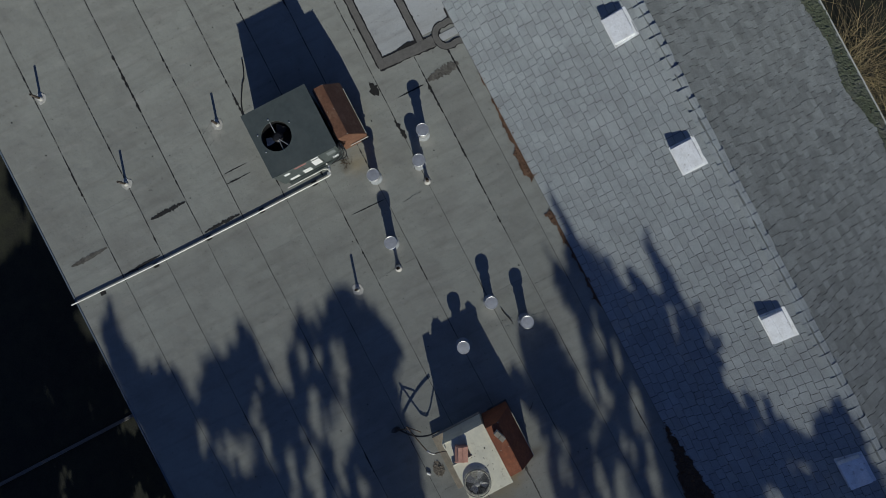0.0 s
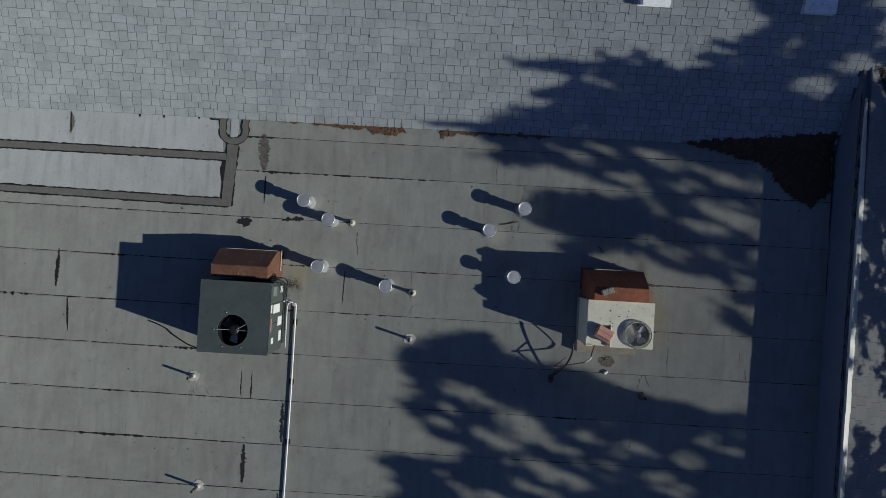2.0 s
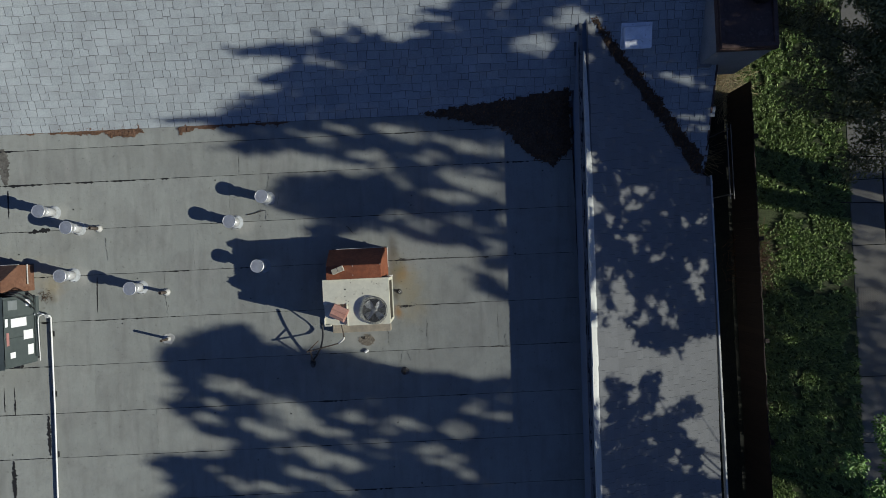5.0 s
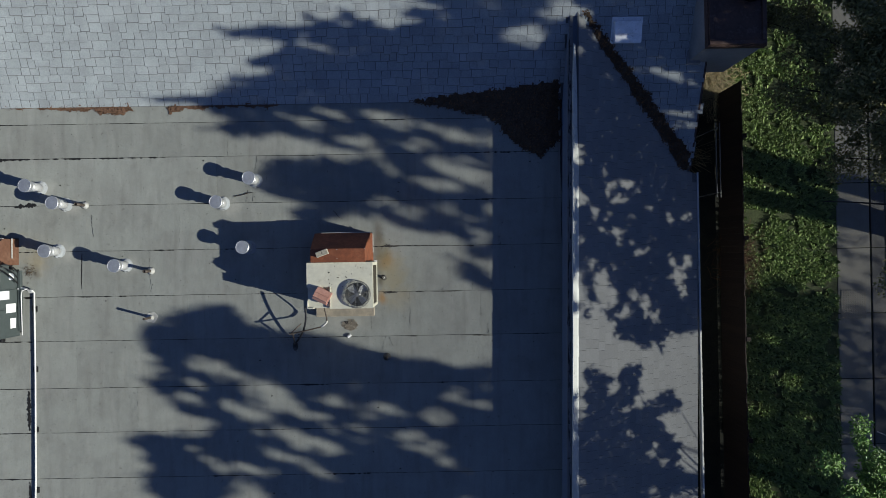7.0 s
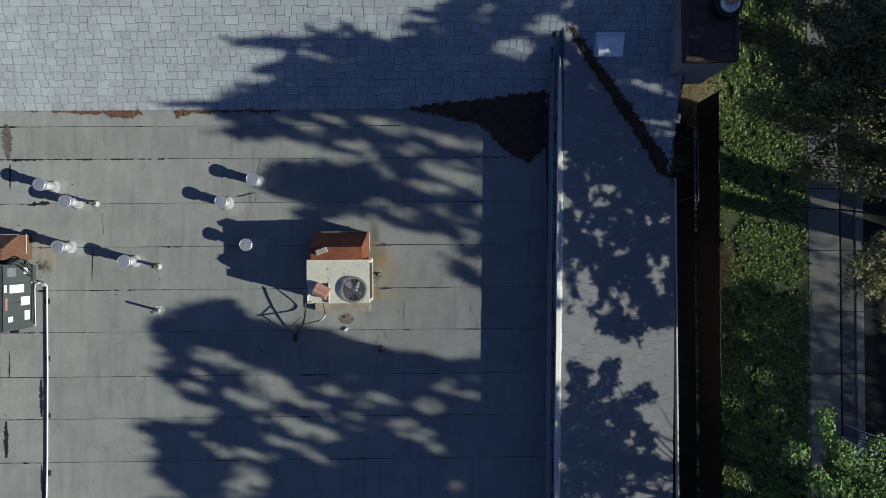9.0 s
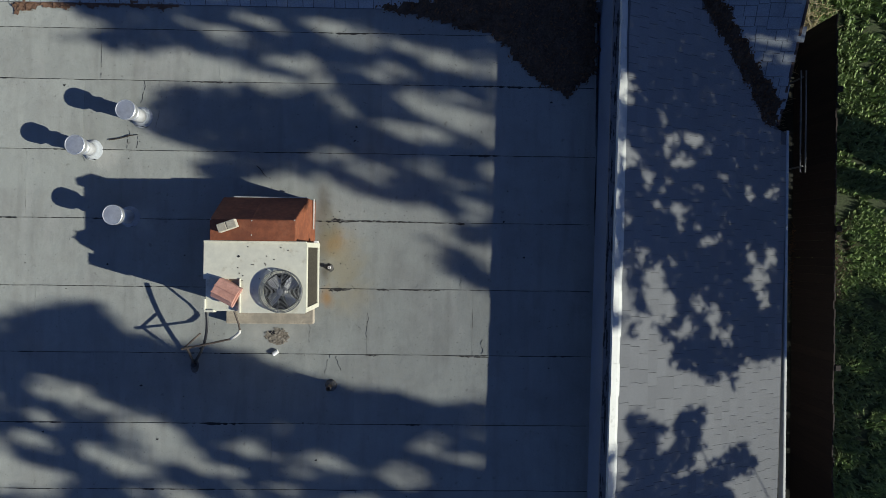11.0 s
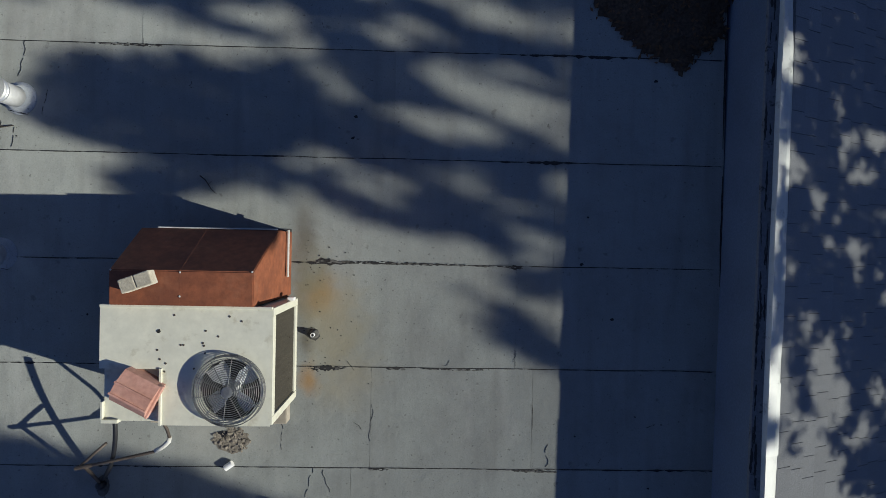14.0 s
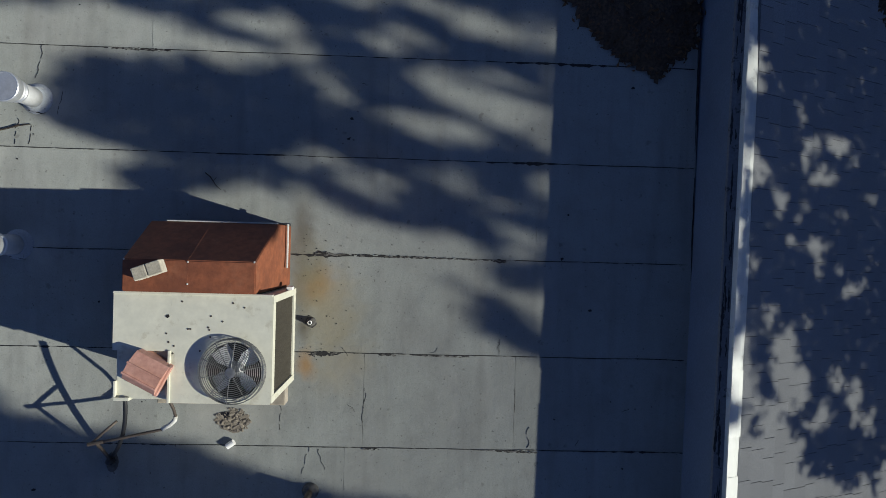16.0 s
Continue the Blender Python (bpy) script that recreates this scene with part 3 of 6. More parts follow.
for k, row in enumerate(base_tar):
    part("wall_base_crack", sheet(ragged(*row, random.Random(k + 90), 0.05, 0.8), 0.0005, 0.006), TAR, roof)


# ---- shingled slopes ----
def slope_frame(origin, along, up):
    """The pose of a slope: x along the eave, y up the slope, z out of it."""
    a, u = Vector(along).normalized(), Vector(up).normalized()
    n = a.cross(u)
    return Matrix(((a.x, u.x, n.x, origin[0]), (a.y, u.y, n.y, origin[1]), (a.z, u.z, n.z, origin[2]), (0, 0, 0, 1)))


EXPOSE = 0.143
TAB = {}


def tab_mesh(w, plain=False):
    """One shingle tab: a thin wedge, thicker at its butt edge."""
    if (w, plain) not in TAB:
        t, d, b = (0.004, EXPOSE + 0.012, 0.004) if plain else (0.013, EXPOSE + 0.05, 0.01)
        i = 0.0025 if plain else 0.004
        v = [(0.0015, 0, 0), (w - 0.0015, 0, 0), (w - 0.0015, d, 0), (0.0015, d, 0), (i, b, t), (w - i, b, t), (w - i, d, 0.0015), (i, d, 0.0015)]
        me = bpy.data.meshes.new("shingle")
        me.from_pydata(v, [], [(4, 5, 6, 7), (0, 1, 5, 4), (1, 2, 6, 5), (3, 0, 4, 7)])
        me.materials.append(PLAIN if plain else SHINGLE)
        me.materials.append(CUTEDGE)
        for p in list(me.polygons)[1:]:
            p.material_index = 1
        TAB[w, plain] = me
    return TAB[w, plain]


def shingle_slope(parent, m, length, rise, keep, single, seed, widths=(0.13, 0.16, 0.19, 0.22, 0.26), plain=False, field=None):
    """Courses of tabs over a slope; keep says which places are covered, single which tabs are objects of their own."""
    r = random.Random(seed)
    verts, faces, count = [], [], 0
    for c in range(int(rise / EXPOSE) + 1):
        s = -r.uniform(0, 0.3)
        while s < length:
            w = r.choice(widths)
            p = m @ Vector((s + w / 2, c * EXPOSE + EXPOSE / 2, 0))
            if keep(p):
                lift, slip = r.uniform(0.0, 0.001 if plain else 0.003), r.uniform(-0.004, 0.004) if plain else (r.choice((-0.024, -0.012, 0.0, 0.006, 0.016)) if c else -0.006)
                me = tab_mesh(w, plain)
                place = m @ Matrix.Translation((s, c * EXPOSE + slip, 0.002 + lift))
                if single(p) and count < 300:
                    ob = new("shingle", me)
                    ob.parent = parent
                    ob.matrix_world = place
                    count += 1
                else:
                    n = len(verts)
                    verts.extend((place @ v.co)[:] for v in me.vertices)
                    faces.extend(tuple(n + i for i in f.vertices) for f in me.polygons)
            s += w
    if verts:
        ob = tagged(raw("shingle_field", verts, faces, field or (PLAINS if plain else SHINGLES), parent), kind="stuff")
        ob.data.materials.append(SLIT if field else CUTEDGE)
        ob.data.polygons.foreach_set("material_index", [0, 1, 1, 1] * (len(faces) // 4))


def slab(name, corners, thick, mat, label, category):
    """A sloping deck from its upper corners."""
    bm = bmesh.new()
    top = [bm.verts.new(c) for c in corners]
    low = [bm.verts.new((c[0], c[1], c[2] - thick)) for c in corners]
    bm.faces.new(top)
    bm.faces.new(low[::-1])
    for i in range(len(corners)):
        j = (i + 1) % len(corners)
        bm.faces.new((low[i], low[j], top[j], top[i]))
    return tagged(part(name, bm, mat), label, category, kind="structure")


VX = CAP_X + 0.02
LOW_EAVE = 0.85
south = slab("roof_slope_south", [(-14.0, LOW_EAVE, south_z(LOW_EAVE)), (WEST, LOW_EAVE, south_z(LOW_EAVE)), (WEST, FOOT, 0.0), (EAST + 0.1, FOOT, 0.0), (EAST + 0.1, 3.6, south_z(3.6)), (VX, valley_y(VX), skirt_z(VX)),
                                  (RAKE, valley_y(RAKE), skirt_z(RAKE)), (RAKE, RIDGE_Y, RIDGE_Z), (-14.0, RIDGE_Y, RIDGE_Z)], 0.12, FELT, "gable roof slope covered with grey asphalt shingles", "roof")
north = slab("roof_slope_north", [(-14.0, RIDGE_Y, RIDGE_Z), (RAKE, RIDGE_Y, RIDGE_Z), (RAKE, NORTH_EAVE, RIDGE_Z - PITCH * (NORTH_EAVE - RIDGE_Y)), (-14.0, NORTH_EAVE, RIDGE_Z - PITCH * (NORTH_EAVE - RIDGE_Y))],
             0.12, FELT, "far gable roof slope covered with grey asphalt shingles", "roof")
skirt = slab("roof_skirt_east", [(CAP_X - 0.03, SOUTH, skirt_z(CAP_X - 0.03)), (M_EAVE, SOUTH, skirt_z(M_EAVE)), (M_EAVE, valley_y(RAKE) - 0.05, skirt_z(M_EAVE)), (RAKE, valley_y(RAKE), skirt_z(RAKE)), (CAP_X - 0.03, valley_y(CAP_X - 0.03), skirt_z(CAP_X - 0.03))],
             0.12, FELT, "sloping roof skirt covered with grey asphalt shingles", "roof")
KS, KM = math.hypot(1, PITCH), math.hypot(1, M_PITCH)

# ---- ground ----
tagged(part("ground", block((-400, -400, GROUND - 0.5), (400, 400, GROUND - 0.012)), EARTH), "bare ground with deep shade put into its colour", "ground", kind="structure")
tagged(part("lawn", block((11.58, -30, GROUND - 0.1), (14.27, 40, GROUND)), TURF), "strip of green lawn beside the building", "lawn", kind="structure")
tagged(part("lawn", block((9.6, 3.02, GROUND - 0.1), (11.58, 40, GROUND - 0.002)), TURF), "rough grass round the chimney base", "lawn", kind="structure")
pave = tagged(part("pavement", block((14.27, -40, GROUND - 0.3), (16.1, 40, GROUND - 0.11)), FELT), "concrete sidewalk with dark joints", "pavement", kind="structure")
yy = -20.3
while yy < 20:
    part("paving_slab", block((14.28, yy + 0.008, GROUND - 0.1), (15.04, yy + 1.51, GROUND + 0.01), 0.006), CONCRETE, pave)
    part("paving_slab", block((15.09, yy + 0.008, GROUND - 0.1), (15.42, yy + 1.51, GROUND + 0.004), 0.006), ASPHALT, pave)
    part("kerb_stone", block((15.43, yy + 0.008, GROUND - 0.1), (15.63, yy + 1.51, GROUND + 0.03), 0.014), CONCRETE, pave)
    part("gutter_slab", block((15.66, yy + 0.008, GROUND - 0.2), (16.08, yy + 1.51, GROUND - 0.085), 0.006), CONCRETE, pave)
    yy += 1.52
tagged(part("road", block((16.1, -200, GROUND - 0.3), (26.0, 200, GROUND - 0.09)), ASPHALT), "worn grey street paving", "road", kind="structure")
plate = thing("tactile_plate", 14.63, -1.85, GROUND + 0.012, "weathered tan plate with raised domes set in the sidewalk", "paving plate")
part("base", block((-0.3, -0.34, -0.004), (0.3, 0.34, 0.008), 0.003), CONCRETE, plate)
bm = bmesh.new()
for k in range(11):
    for j in range(13):
        disc(bm, 0.017, 0.011, 0.007, 0.016, -0.27 + 0.054 * k, -0.312 + 0.052 * j, 8)
tagged(part("dome_field", bm, SCURB, plate), kind="stuff")
tagged(part("path_edge", block((-0.2, -14.0, GROUND - 0.05), (-0.12, SOUTH - 0.3, GROUND + 0.03), 0.01), ASPHALT), "narrow concrete edging in the darkened ground", "edging", kind="structure")

# ---- things on the flat roof ----
def vent_pipe(x, y, h, label, lean=(0.0, 0.0)):
    """A galvanised flue pipe with a flanged foot, storm collar and flat round cap."""
    t = thing("vent_pipe", x, y, 0.0, label, "roof vent", "flue pipes on the flat roof")
    part("flashing", lathe([(0.13, 0.001), (0.125, 0.005), (0.11, 0.014), (0.098, 0.04), (0.087, 0.06)]), PATCH, t, "pale sealed roofing boot", True)
    part("pipe", lathe([(0.082, 0.0), (0.082, h - 0.09)]), FLUE, t, "", True)
    part("collar", lathe([(0.083, h - 0.17), (0.094, h - 0.16), (0.094, h - 0.15), (0.083, h - 0.14)]), GALV, t, "", True)
    part("neck", lathe([(0.07, h - 0.1), (0.07, h - 0.03)]), BLACK, t, "dark gap under the cap")
    part("cap", lathe([(0.095, h - 0.08), (0.113, h - 0.072), (0.119, h - 0.022), (0.117, h - 0.006), (0.111, h), (0.104, h - 0.004), (0.03, h - 0.001)]), GALV, t)
    part("foot_crack", sheet(ragged(0.02 - 0.09, -0.1, 0.07, -0.125, 0.006, 0.003, random.Random(int(x * 50)), 0.03, 0.8), 0.007, 0.012), TAR, t, "black cracked sealant")
    return t


for x, y, h in ((1.66, 0.885, 0.42), (1.06, 0.475, 0.38), (-2.27, 0.81, 0.45), (-1.82, 0.50, 0.41), (-0.73, -0.63, 0.43), (-1.96, -0.35, 0.42), (1.53, -0.34, 0.42)):
    vent_pipe(x, y, h, "galvanised flue pipe with a flat round cap")


def small_pipe(x, y, h, r=0.022, skirt=0.1, seal=SEALANT, tube_mat=COPPER):
    """A thin plumbing vent in a sealed boot."""
    t = thing("plumbing_vent", x, y, 0.0, "thin open pipe in a pale sealed boot", "pipe", "plumbing vents on the flat roof")
    rr = random.Random(int(x * 100))
    part("boot", sheet([(skirt * math.cos(a / 14 * math.tau) * rr.uniform(0.8, 1.25), skirt * math.sin(a / 14 * math.tau) * rr.uniform(0.8, 1.25)) for a in range(14)], 0.002, 0.009), seal, t, "uneven ring of sealant")
    part("sleeve", lathe([(r * 2.4, 0.006), (r * 1.7, 0.03), (r * 1.25, 0.06)]), seal, t, "", True)
    bm = lathe([(r, 0.01), (r, h), (r * 0.72, h), (r * 0.72, h - 0.05)], 14)
    part("pipe", bm, tube_mat, t, "", True)
    return t


for x, y, h in ((-6.15, -5.2, 0.30), (-4.0, -4.51, 0.30), (-4.21, -2.5, 0.28), (-0.27, -1.59, 0.31)):
    small_pipe(x, y, h)
for x, y, h in ((-0.27, -0.74, 0.27), (-1.46, 0.48, 0.3)):
    small_pipe(x, y, h, 0.03, 0.06)
small_pipe(3.99, -0.93, 0.09, 0.017, 0.05, SCUFF, PIPE)
small_pipe(4.02, -2.38, 0.22, 0.03, 0.06, SCUFF)
part_t = thing("roof_drain", 3.36, -1.79, 0.0, "crumbling pale sealant round a capped drain", "drain")
rr = random.Random(5)
for k in range(110):
    a, d = rr.uniform(0, math.tau), 0.125 * rr.random() ** 0.7
    big = rr.random() ** 3
    bm = bmesh.new()
    bmesh.ops.create_icosphere(bm, subdivisions=1, radius=0.004 + 0.022 * big, matrix=Matrix.LocRotScale((d * 1.15 * math.cos(a), d * 0.85 * math.sin(a), 0.006 + 0.005 * rr.random()), Euler((0.3 * rr.random(), 0.3 * rr.random(), 6 * rr.random())), (rr.uniform(0.8, 1.7), rr.uniform(0.5, 0.9), 0.22)))
    for v in bm.verts:
        v.co += 0.004 * Vector((rr.gauss(0, 1), rr.gauss(0, 1), rr.gauss(0, 0.6)))
    part("sealant_lump", bm, (CRUMBS, SCURB, CRUMBS)[k % 3], part_t)
part("drain_hole", sheet([(-0.08 + 0.05 * math.cos(a / 12 * math.tau) * rr.uniform(0.7, 1.2), 0.05 + 0.03 * math.sin(a / 12 * math.tau) * rr.uniform(0.6, 1.2)) for a in range(12)], 0.002, 0.0075), BLACK, part_t, "dark gap in the sealant")
part("sealant_bed", sheet([(0.16 * math.cos(a / 16 * math.tau) * rr.uniform(0.7, 1.1), 0.1 * math.sin(a / 16 * math.tau) * rr.uniform(0.7, 1.1)) for a in range(16)], 0.001, 0.006), CRUMBS, part_t)
t = thing("pipe_cap", 3.34, -1.985, 0.0, "small white plastic cap lying on the roof", "pipe cap", turn=35)
part("cap", tube([(-0.035, 0, 0.026), (0.035, 0, 0.026)], 0.025, 12), PIPE, t)


def flat_stain(name, x, y, rx, ry, mat, seed, label, z=0.0048):
    r = random.Random(seed)
    part(name, sheet([(x + rx * math.cos(a / 26 * math.tau) * r.uniform(0.75, 1.15), y + ry * math.sin(a / 26 * math.tau) * r.uniform(0.75, 1.15)) for a in range(26)], 0.0005, z), mat, roof, label)


def torn_lap(x0, y0, x1, y1, w0, w1, seed):
    """A frayed stretch of lap: broken bitumen with grit and slivers of bare felt in it."""
    r = random.Random(seed)
    part("torn_lap", sheet(ragged(x0, y0, x1, y1, w0, w1, r, 0.011, 0.75), 0.0005, 0.005), TAR, roof)
    n = int(math.hypot(x1 - x0, y1 - y0) / 0.02)
    for _ in range(n):
        f = r.random()
        x, y, w = x0 + (x1 - x0) * f, y0 + (y1 - y0) * f + r.uniform(-0.8, 0.6) * w0, r.uniform(0.004, 0.013)
        part("grit", sheet([(x + 1.8 * w * math.cos(a / 6 * math.tau) * r.uniform(0.5, 1.2), y + 0.6 * w * math.sin(a / 6 * math.tau) * r.uniform(0.5, 1.2)) for a in range(6)], 0.001, 0.0058 + 0.0006 * r.random()), r.choice((SCUFF, MASTIC, ROOFING)), roof)


for k, row in enumerate(((4.0, -0.347, 4.16, -0.35, 0.02, 0.013), (4.14, -0.352, 5.22, -0.362, 0.011, 0.007), (5.5, -0.368, 5.64, -0.372, 0.006, 0.02), (5.2, -0.365, 5.5, -0.368, 0.004, 0.005), (3.97, -1.205, 4.24, -1.2, 0.024, 0.011),
                         (4.57, -1.2, 4.72, -1.2, 0.014, 0.006), (4.86, -1.2, 5.35, -1.203, 0.006, 0.006), (4.46, -2.01, 4.6, -2.015, 0.011, 0.007), (5.55, -2.01, 5.95, -2.02, 0.007, 0.009), (2.2, 1.335, 2.75, 1.33, 0.005, 0.011))):
    torn_lap(*row, k + 70)
rg = random.Random(23)
for k in range(70):
    x, y, w = 3.9 + abs(rg.gauss(0, 0.22)), rg.uniform(-1.35, -0.05), rg.uniform(0.002, 0.0055)
    part("tar_spot", sheet([(x + w * math.cos(a / 7 * math.tau) * rg.uniform(0.6, 1.5), y + w * math.sin(a / 7 * math.tau) * rg.uniform(0.5, 1.2)) for a in range(7)], 0.0005, 0.0046), TAR, roof)

t = thing("conduit_line", -2.43, -1.1, 0.0, "white pipe laid on small blocks across the roof", "pipe")
part("pipe", tube([(0.05, 0.05, 0.12), (0.045, 0.0, 0.04), (0.045, -1.6, 0.036), (0.03, -3.4, 0.036), (-0.02, -5.3, 0.036)], 0.015, 10), PIPE, t, "", True)
for k in range(5):
    part("support_block", block((-0.01, -0.35 - 1.1 * k, 0.0), (0.08, -0.25 - 1.1 * k, 0.014), 0.004), TAR, t, "small dark support block")
part("elbow", lathe([(0.034, 0.05), (0.036, 0.11), (0.03, 0.13)], 14, 0.02, 0.03), GALV, t)
part("valve", tube([(0.0, 0.06, 0.14), (-0.09, 0.1, 0.16), (-0.15, 0.08, 0.2)], 0.016, 8), GALV, t)


def ring(bm, r, x, y, z, wire, n=40):
    """A wire ring."""
    pts = [(x + r * math.cos(k / n * math.tau), y + r * math.sin(k / n * math.tau), z) for k in range(n)]
    rings = []
    for k, p in enumerate(pts):
        a = k / n * math.tau
        out = Vector((math.cos(a), math.sin(a), 0))
        rings.append([bm.verts.new(Vector(p) + wire * (math.cos(i / 5 * math.tau) * out + math.sin(i / 5 * math.tau) * Vector((0, 0, 1)))) for i in range(5)])
    for k in range(n):
        for i in range(5):
            bm.faces.new((rings[k][i], rings[k][(i + 1) % 5], rings[(k + 1) % n][(i + 1) % 5], rings[(k + 1) % n][i]))


def holed_plate(x0, y0, x1, y1, z0, z1, cx, cy, r, notch=None, n=32):
    """A sheet-metal top with a round opening; notch cuts away the corner at (x0, y0)."""
    bm = bmesh.new()
    outline = []
    for k in range(n):
        a = k / n * math.tau
        d = Vector((math.cos(a), math.sin(a)))
        lim = [((x1 if d.x > 0 else x0) - cx) / d.x if abs(d.x) > 1e-6 else 1e9, ((y1 if d.y > 0 else y0) - cy) / d.y if abs(d.y) > 1e-6 else 1e9]
        outline.append((d, min(lim)))
    top_i = [bm.verts.new((cx + d.x * r, cy + d.y * r, z1)) for d, _ in outline]
    low_i = [bm.verts.new((cx + d.x * r, cy + d.y * r, z0)) for d, _ in outline]
    top_o = [bm.verts.new((cx + d.x * s, cy + d.y * s, z1)) for d, s in outline]
    corners = [(x0, y0), (x1, y0), (x1, y1), (x0, y1)]
    for k in range(n):
        j = (k + 1) % n
        bm.faces.new((top_i[k], top_i[j], low_i[j], low_i[k]))
        pk, pj = top_o[k].co, top_o[j].co
        extra = [c for c in corners if min(pk.x, pj.x) - 1e-4 <= c[0] <= max(pk.x, pj.x) + 1e-4 and min(pk.y, pj.y) - 1e-4 <= c[1] <= max(pk.y, pj.y) + 1e-4 and (abs(pk.x - pj.x) > 1e-4 and abs(pk.y - pj.y) > 1e-4)]
        mid = [bm.verts.new((*extra[0], z1))] if extra else []
        bm.faces.new([top_i[k], top_o[k], *mid, top_o[j], top_i[j]])
    return bm


# cream packaged unit with its duct
u = thing("rooftop_air_conditioner", 2.77, -1.40, 0.0, "cream rooftop air conditioner with round fan guard", "air conditioner", "air conditioners on the flat roof")
W, D, H = 1.10, 0.76, 0.88
NX, NY = 0.41, 0.36        # cut-out corner for the controls
part("base_curb", block((-0.01, -0.22, 0.0), (W - 0.06, D, 0.13), 0.01), SCURB, u, "grey sealed kerb under the unit")
bm = bmesh.new()
box(bm, (NX, 0.0, 0.13), (W - 0.01, 0.012, H - 0.004), 0.003)
box(bm, (0.0, NY, 0.13), (0.012, D, H - 0.004), 0.003)
box(bm, (0.0, D - 0.012, 0.13), (W - 0.01, D, H - 0.004), 0.003)
box(bm, (NX - 0.012, 0.0, 0.5), (NX, NY, H - 0.004), 0.002)
box(bm, (0.0, NY, 0.5), (NX, NY + 0.012, H - 0.004), 0.002)
box(bm, (0.0, 0.0, 0.13), (NX, NY, 0.83), 0.004)
part("casing", bm, BEIGE, u)
part("top_panel", holed_plate(NX - 0.015, -0.012, W, D + 0.006, H - 0.03, H, 0.838, 0.226, 0.2), BEIGE, u)
part("rear_top_panel", block((-0.008, NY - 0.006, H - 0.012), (NX - 0.0152, D + 0.006, H)), BEIGE, u)
part("top_lip", block((-0.008, D - 0.005, H - 0.02), (W + 0.004, D + 0.012, H + 0.012), 0.003), BEIGE, u)
part("well", lathe([(0.205, H - 0.45), (0.205, H - 0.44), (0.2, H - 0.44)], 32, 0.838, 0.226), BLACK, u, "dark floor of the fan well")
bm = lathe([(0.206, H - 0.45), (0.206, H - 0.025)], 32, 0.838, 0.226)
bmesh.ops.delete(bm, geom=[f for f in bm.faces if len(f.verts) > 4], context="FACES_ONLY")
part("well_wall", bm, BLACK, u, "dusty fan well")
fan = part("fan_hub", lathe([(0.05, H - 0.2), (0.055, H - 0.05), (0.03, H - 0.03)], 16, 0.838, 0.226), WIRE, u)
for k in range(4):
    a = k * math.pi / 2 + 0.75
    bm = bmesh.new()
    v = [bm.verts.new((0.838 + r_ * math.cos(a + da), 0.226 + r_ * math.sin(a + da), H - 0.07 + dz)) for r_, da, dz in ((0.05, -0.4, 0.0), (0.12, -0.5, -0.02), (0.19, -0.35, -0.02), (0.195, 0.25, 0.05), (0.13, 0.42, 0.05), (0.05, 0.5, 0.03))]
    bm.faces.new(v)
    ob = part("blade", bm, BLADE, fan)
bm = bmesh.new()
ring(bm, 0.229, 0.838, 0.226, H + 0.045, 0.0032)
guard = part("fan_guard", bm, GUARD, u, "round steel wire fan guard")
for k in range(18):
    f = min(1.0, k / 14)
    bm = bmesh.new()
    ring(bm, 0.035 + 0.192 * f + 0.002 * max(0, k - 14), 0.838, 0.226, H + 0.07 - 0.015 * f ** 2.2 - 0.014 * max(0, k - 14), 0.0026)
    part("wire_ring", bm, GUARD, guard)
for k in range(10):
    a = k / 10 * math.tau + 0.2
    part("spoke", tube([(0.838 + r_ * math.cos(a), 0.226 + r_ * math.sin(a), z) for r_, z in ((0.02, H + 0.072), (0.12, H + 0.068), (0.224, H + 0.056), (0.232, H + 0.004))], 0.003, 5), GUARD, guard)
part("guard_hub", lathe([(0.034, H + 0.068), (0.036, H + 0.077), (0.02, H + 0.08)], 16, 0.838, 0.226), WIRE, u)
bm = bmesh.new()
box(bm, (W - 0.012, -0.004, 0.13), (W + 0.012, 0.05, H - 0.006), 0.004)
box(bm, (W - 0.012, D - 0.05, 0.13), (W + 0.012, D + 0.004, H - 0.006), 0.004)
box(bm, (W - 0.012, 0.05, H - 0.07), (W + 0.0105, D - 0.05, H - 0.006), 0.003)
box(bm, (W - 0.012, 0.05, 0.13), (W + 0.0105, D - 0.05, 0.19), 0.003)
part("side_frame", bm, BEIGE, u)
coil = part("coil_panel", block((W - 0.02, 0.05, 0.19), (W - 0.004, D - 0.05, H - 0.07)), COIL, u, "dusty brown condenser coil")
rs = random.Random(8)
for k in range(16):
    x, y = rs.uniform(0.3, 1.05), rs.choice([rs.uniform(0.4, 0.72), rs.uniform(0.02, 0.72)])
    if math.hypot(x - 0.838, y - 0.226) > 0.24 and not (x < NX and y < NY):
        part("screw", lathe([(0.007, H), (0.007, H + 0.003), (0.003, H + 0.004)], 8, x, y), COPPER, u, "rusty screw")
part("rust_hole", sheet([(0.37 + 0.014 * math.cos(k), 0.6 + 0.014 * math.sin(k) * rs.uniform(0.7, 1.3)) for k in range(6)], H, H + 0.003), TAR, u, "small rusted hole")
part("corner_bracket", block((W - 0.02, D + 0.004, 0.3), (W + 0.03, D + 0.03, 0.36), 0.004), PIPE, u)
for k, y in enumerate((0.2, 0.5)):
    part("side_screw", lathe([(0.006, 0.0), (0.006, 0.004)], 6), COPPER, u).matrix_basis = pose(W + 0.01, y, 0.4, 0, 90, 0)
part("recess_lip", block((NX - 0.03, -0.012, H - 0.03), (NX - 0.012, NY, H + 0.014), 0.003), BEIGE, u)
part("edge_lip", block((-0.008, -0.012, 0.62), (0.1, 0.012, 0.855), 0.003), BEIGE, u)
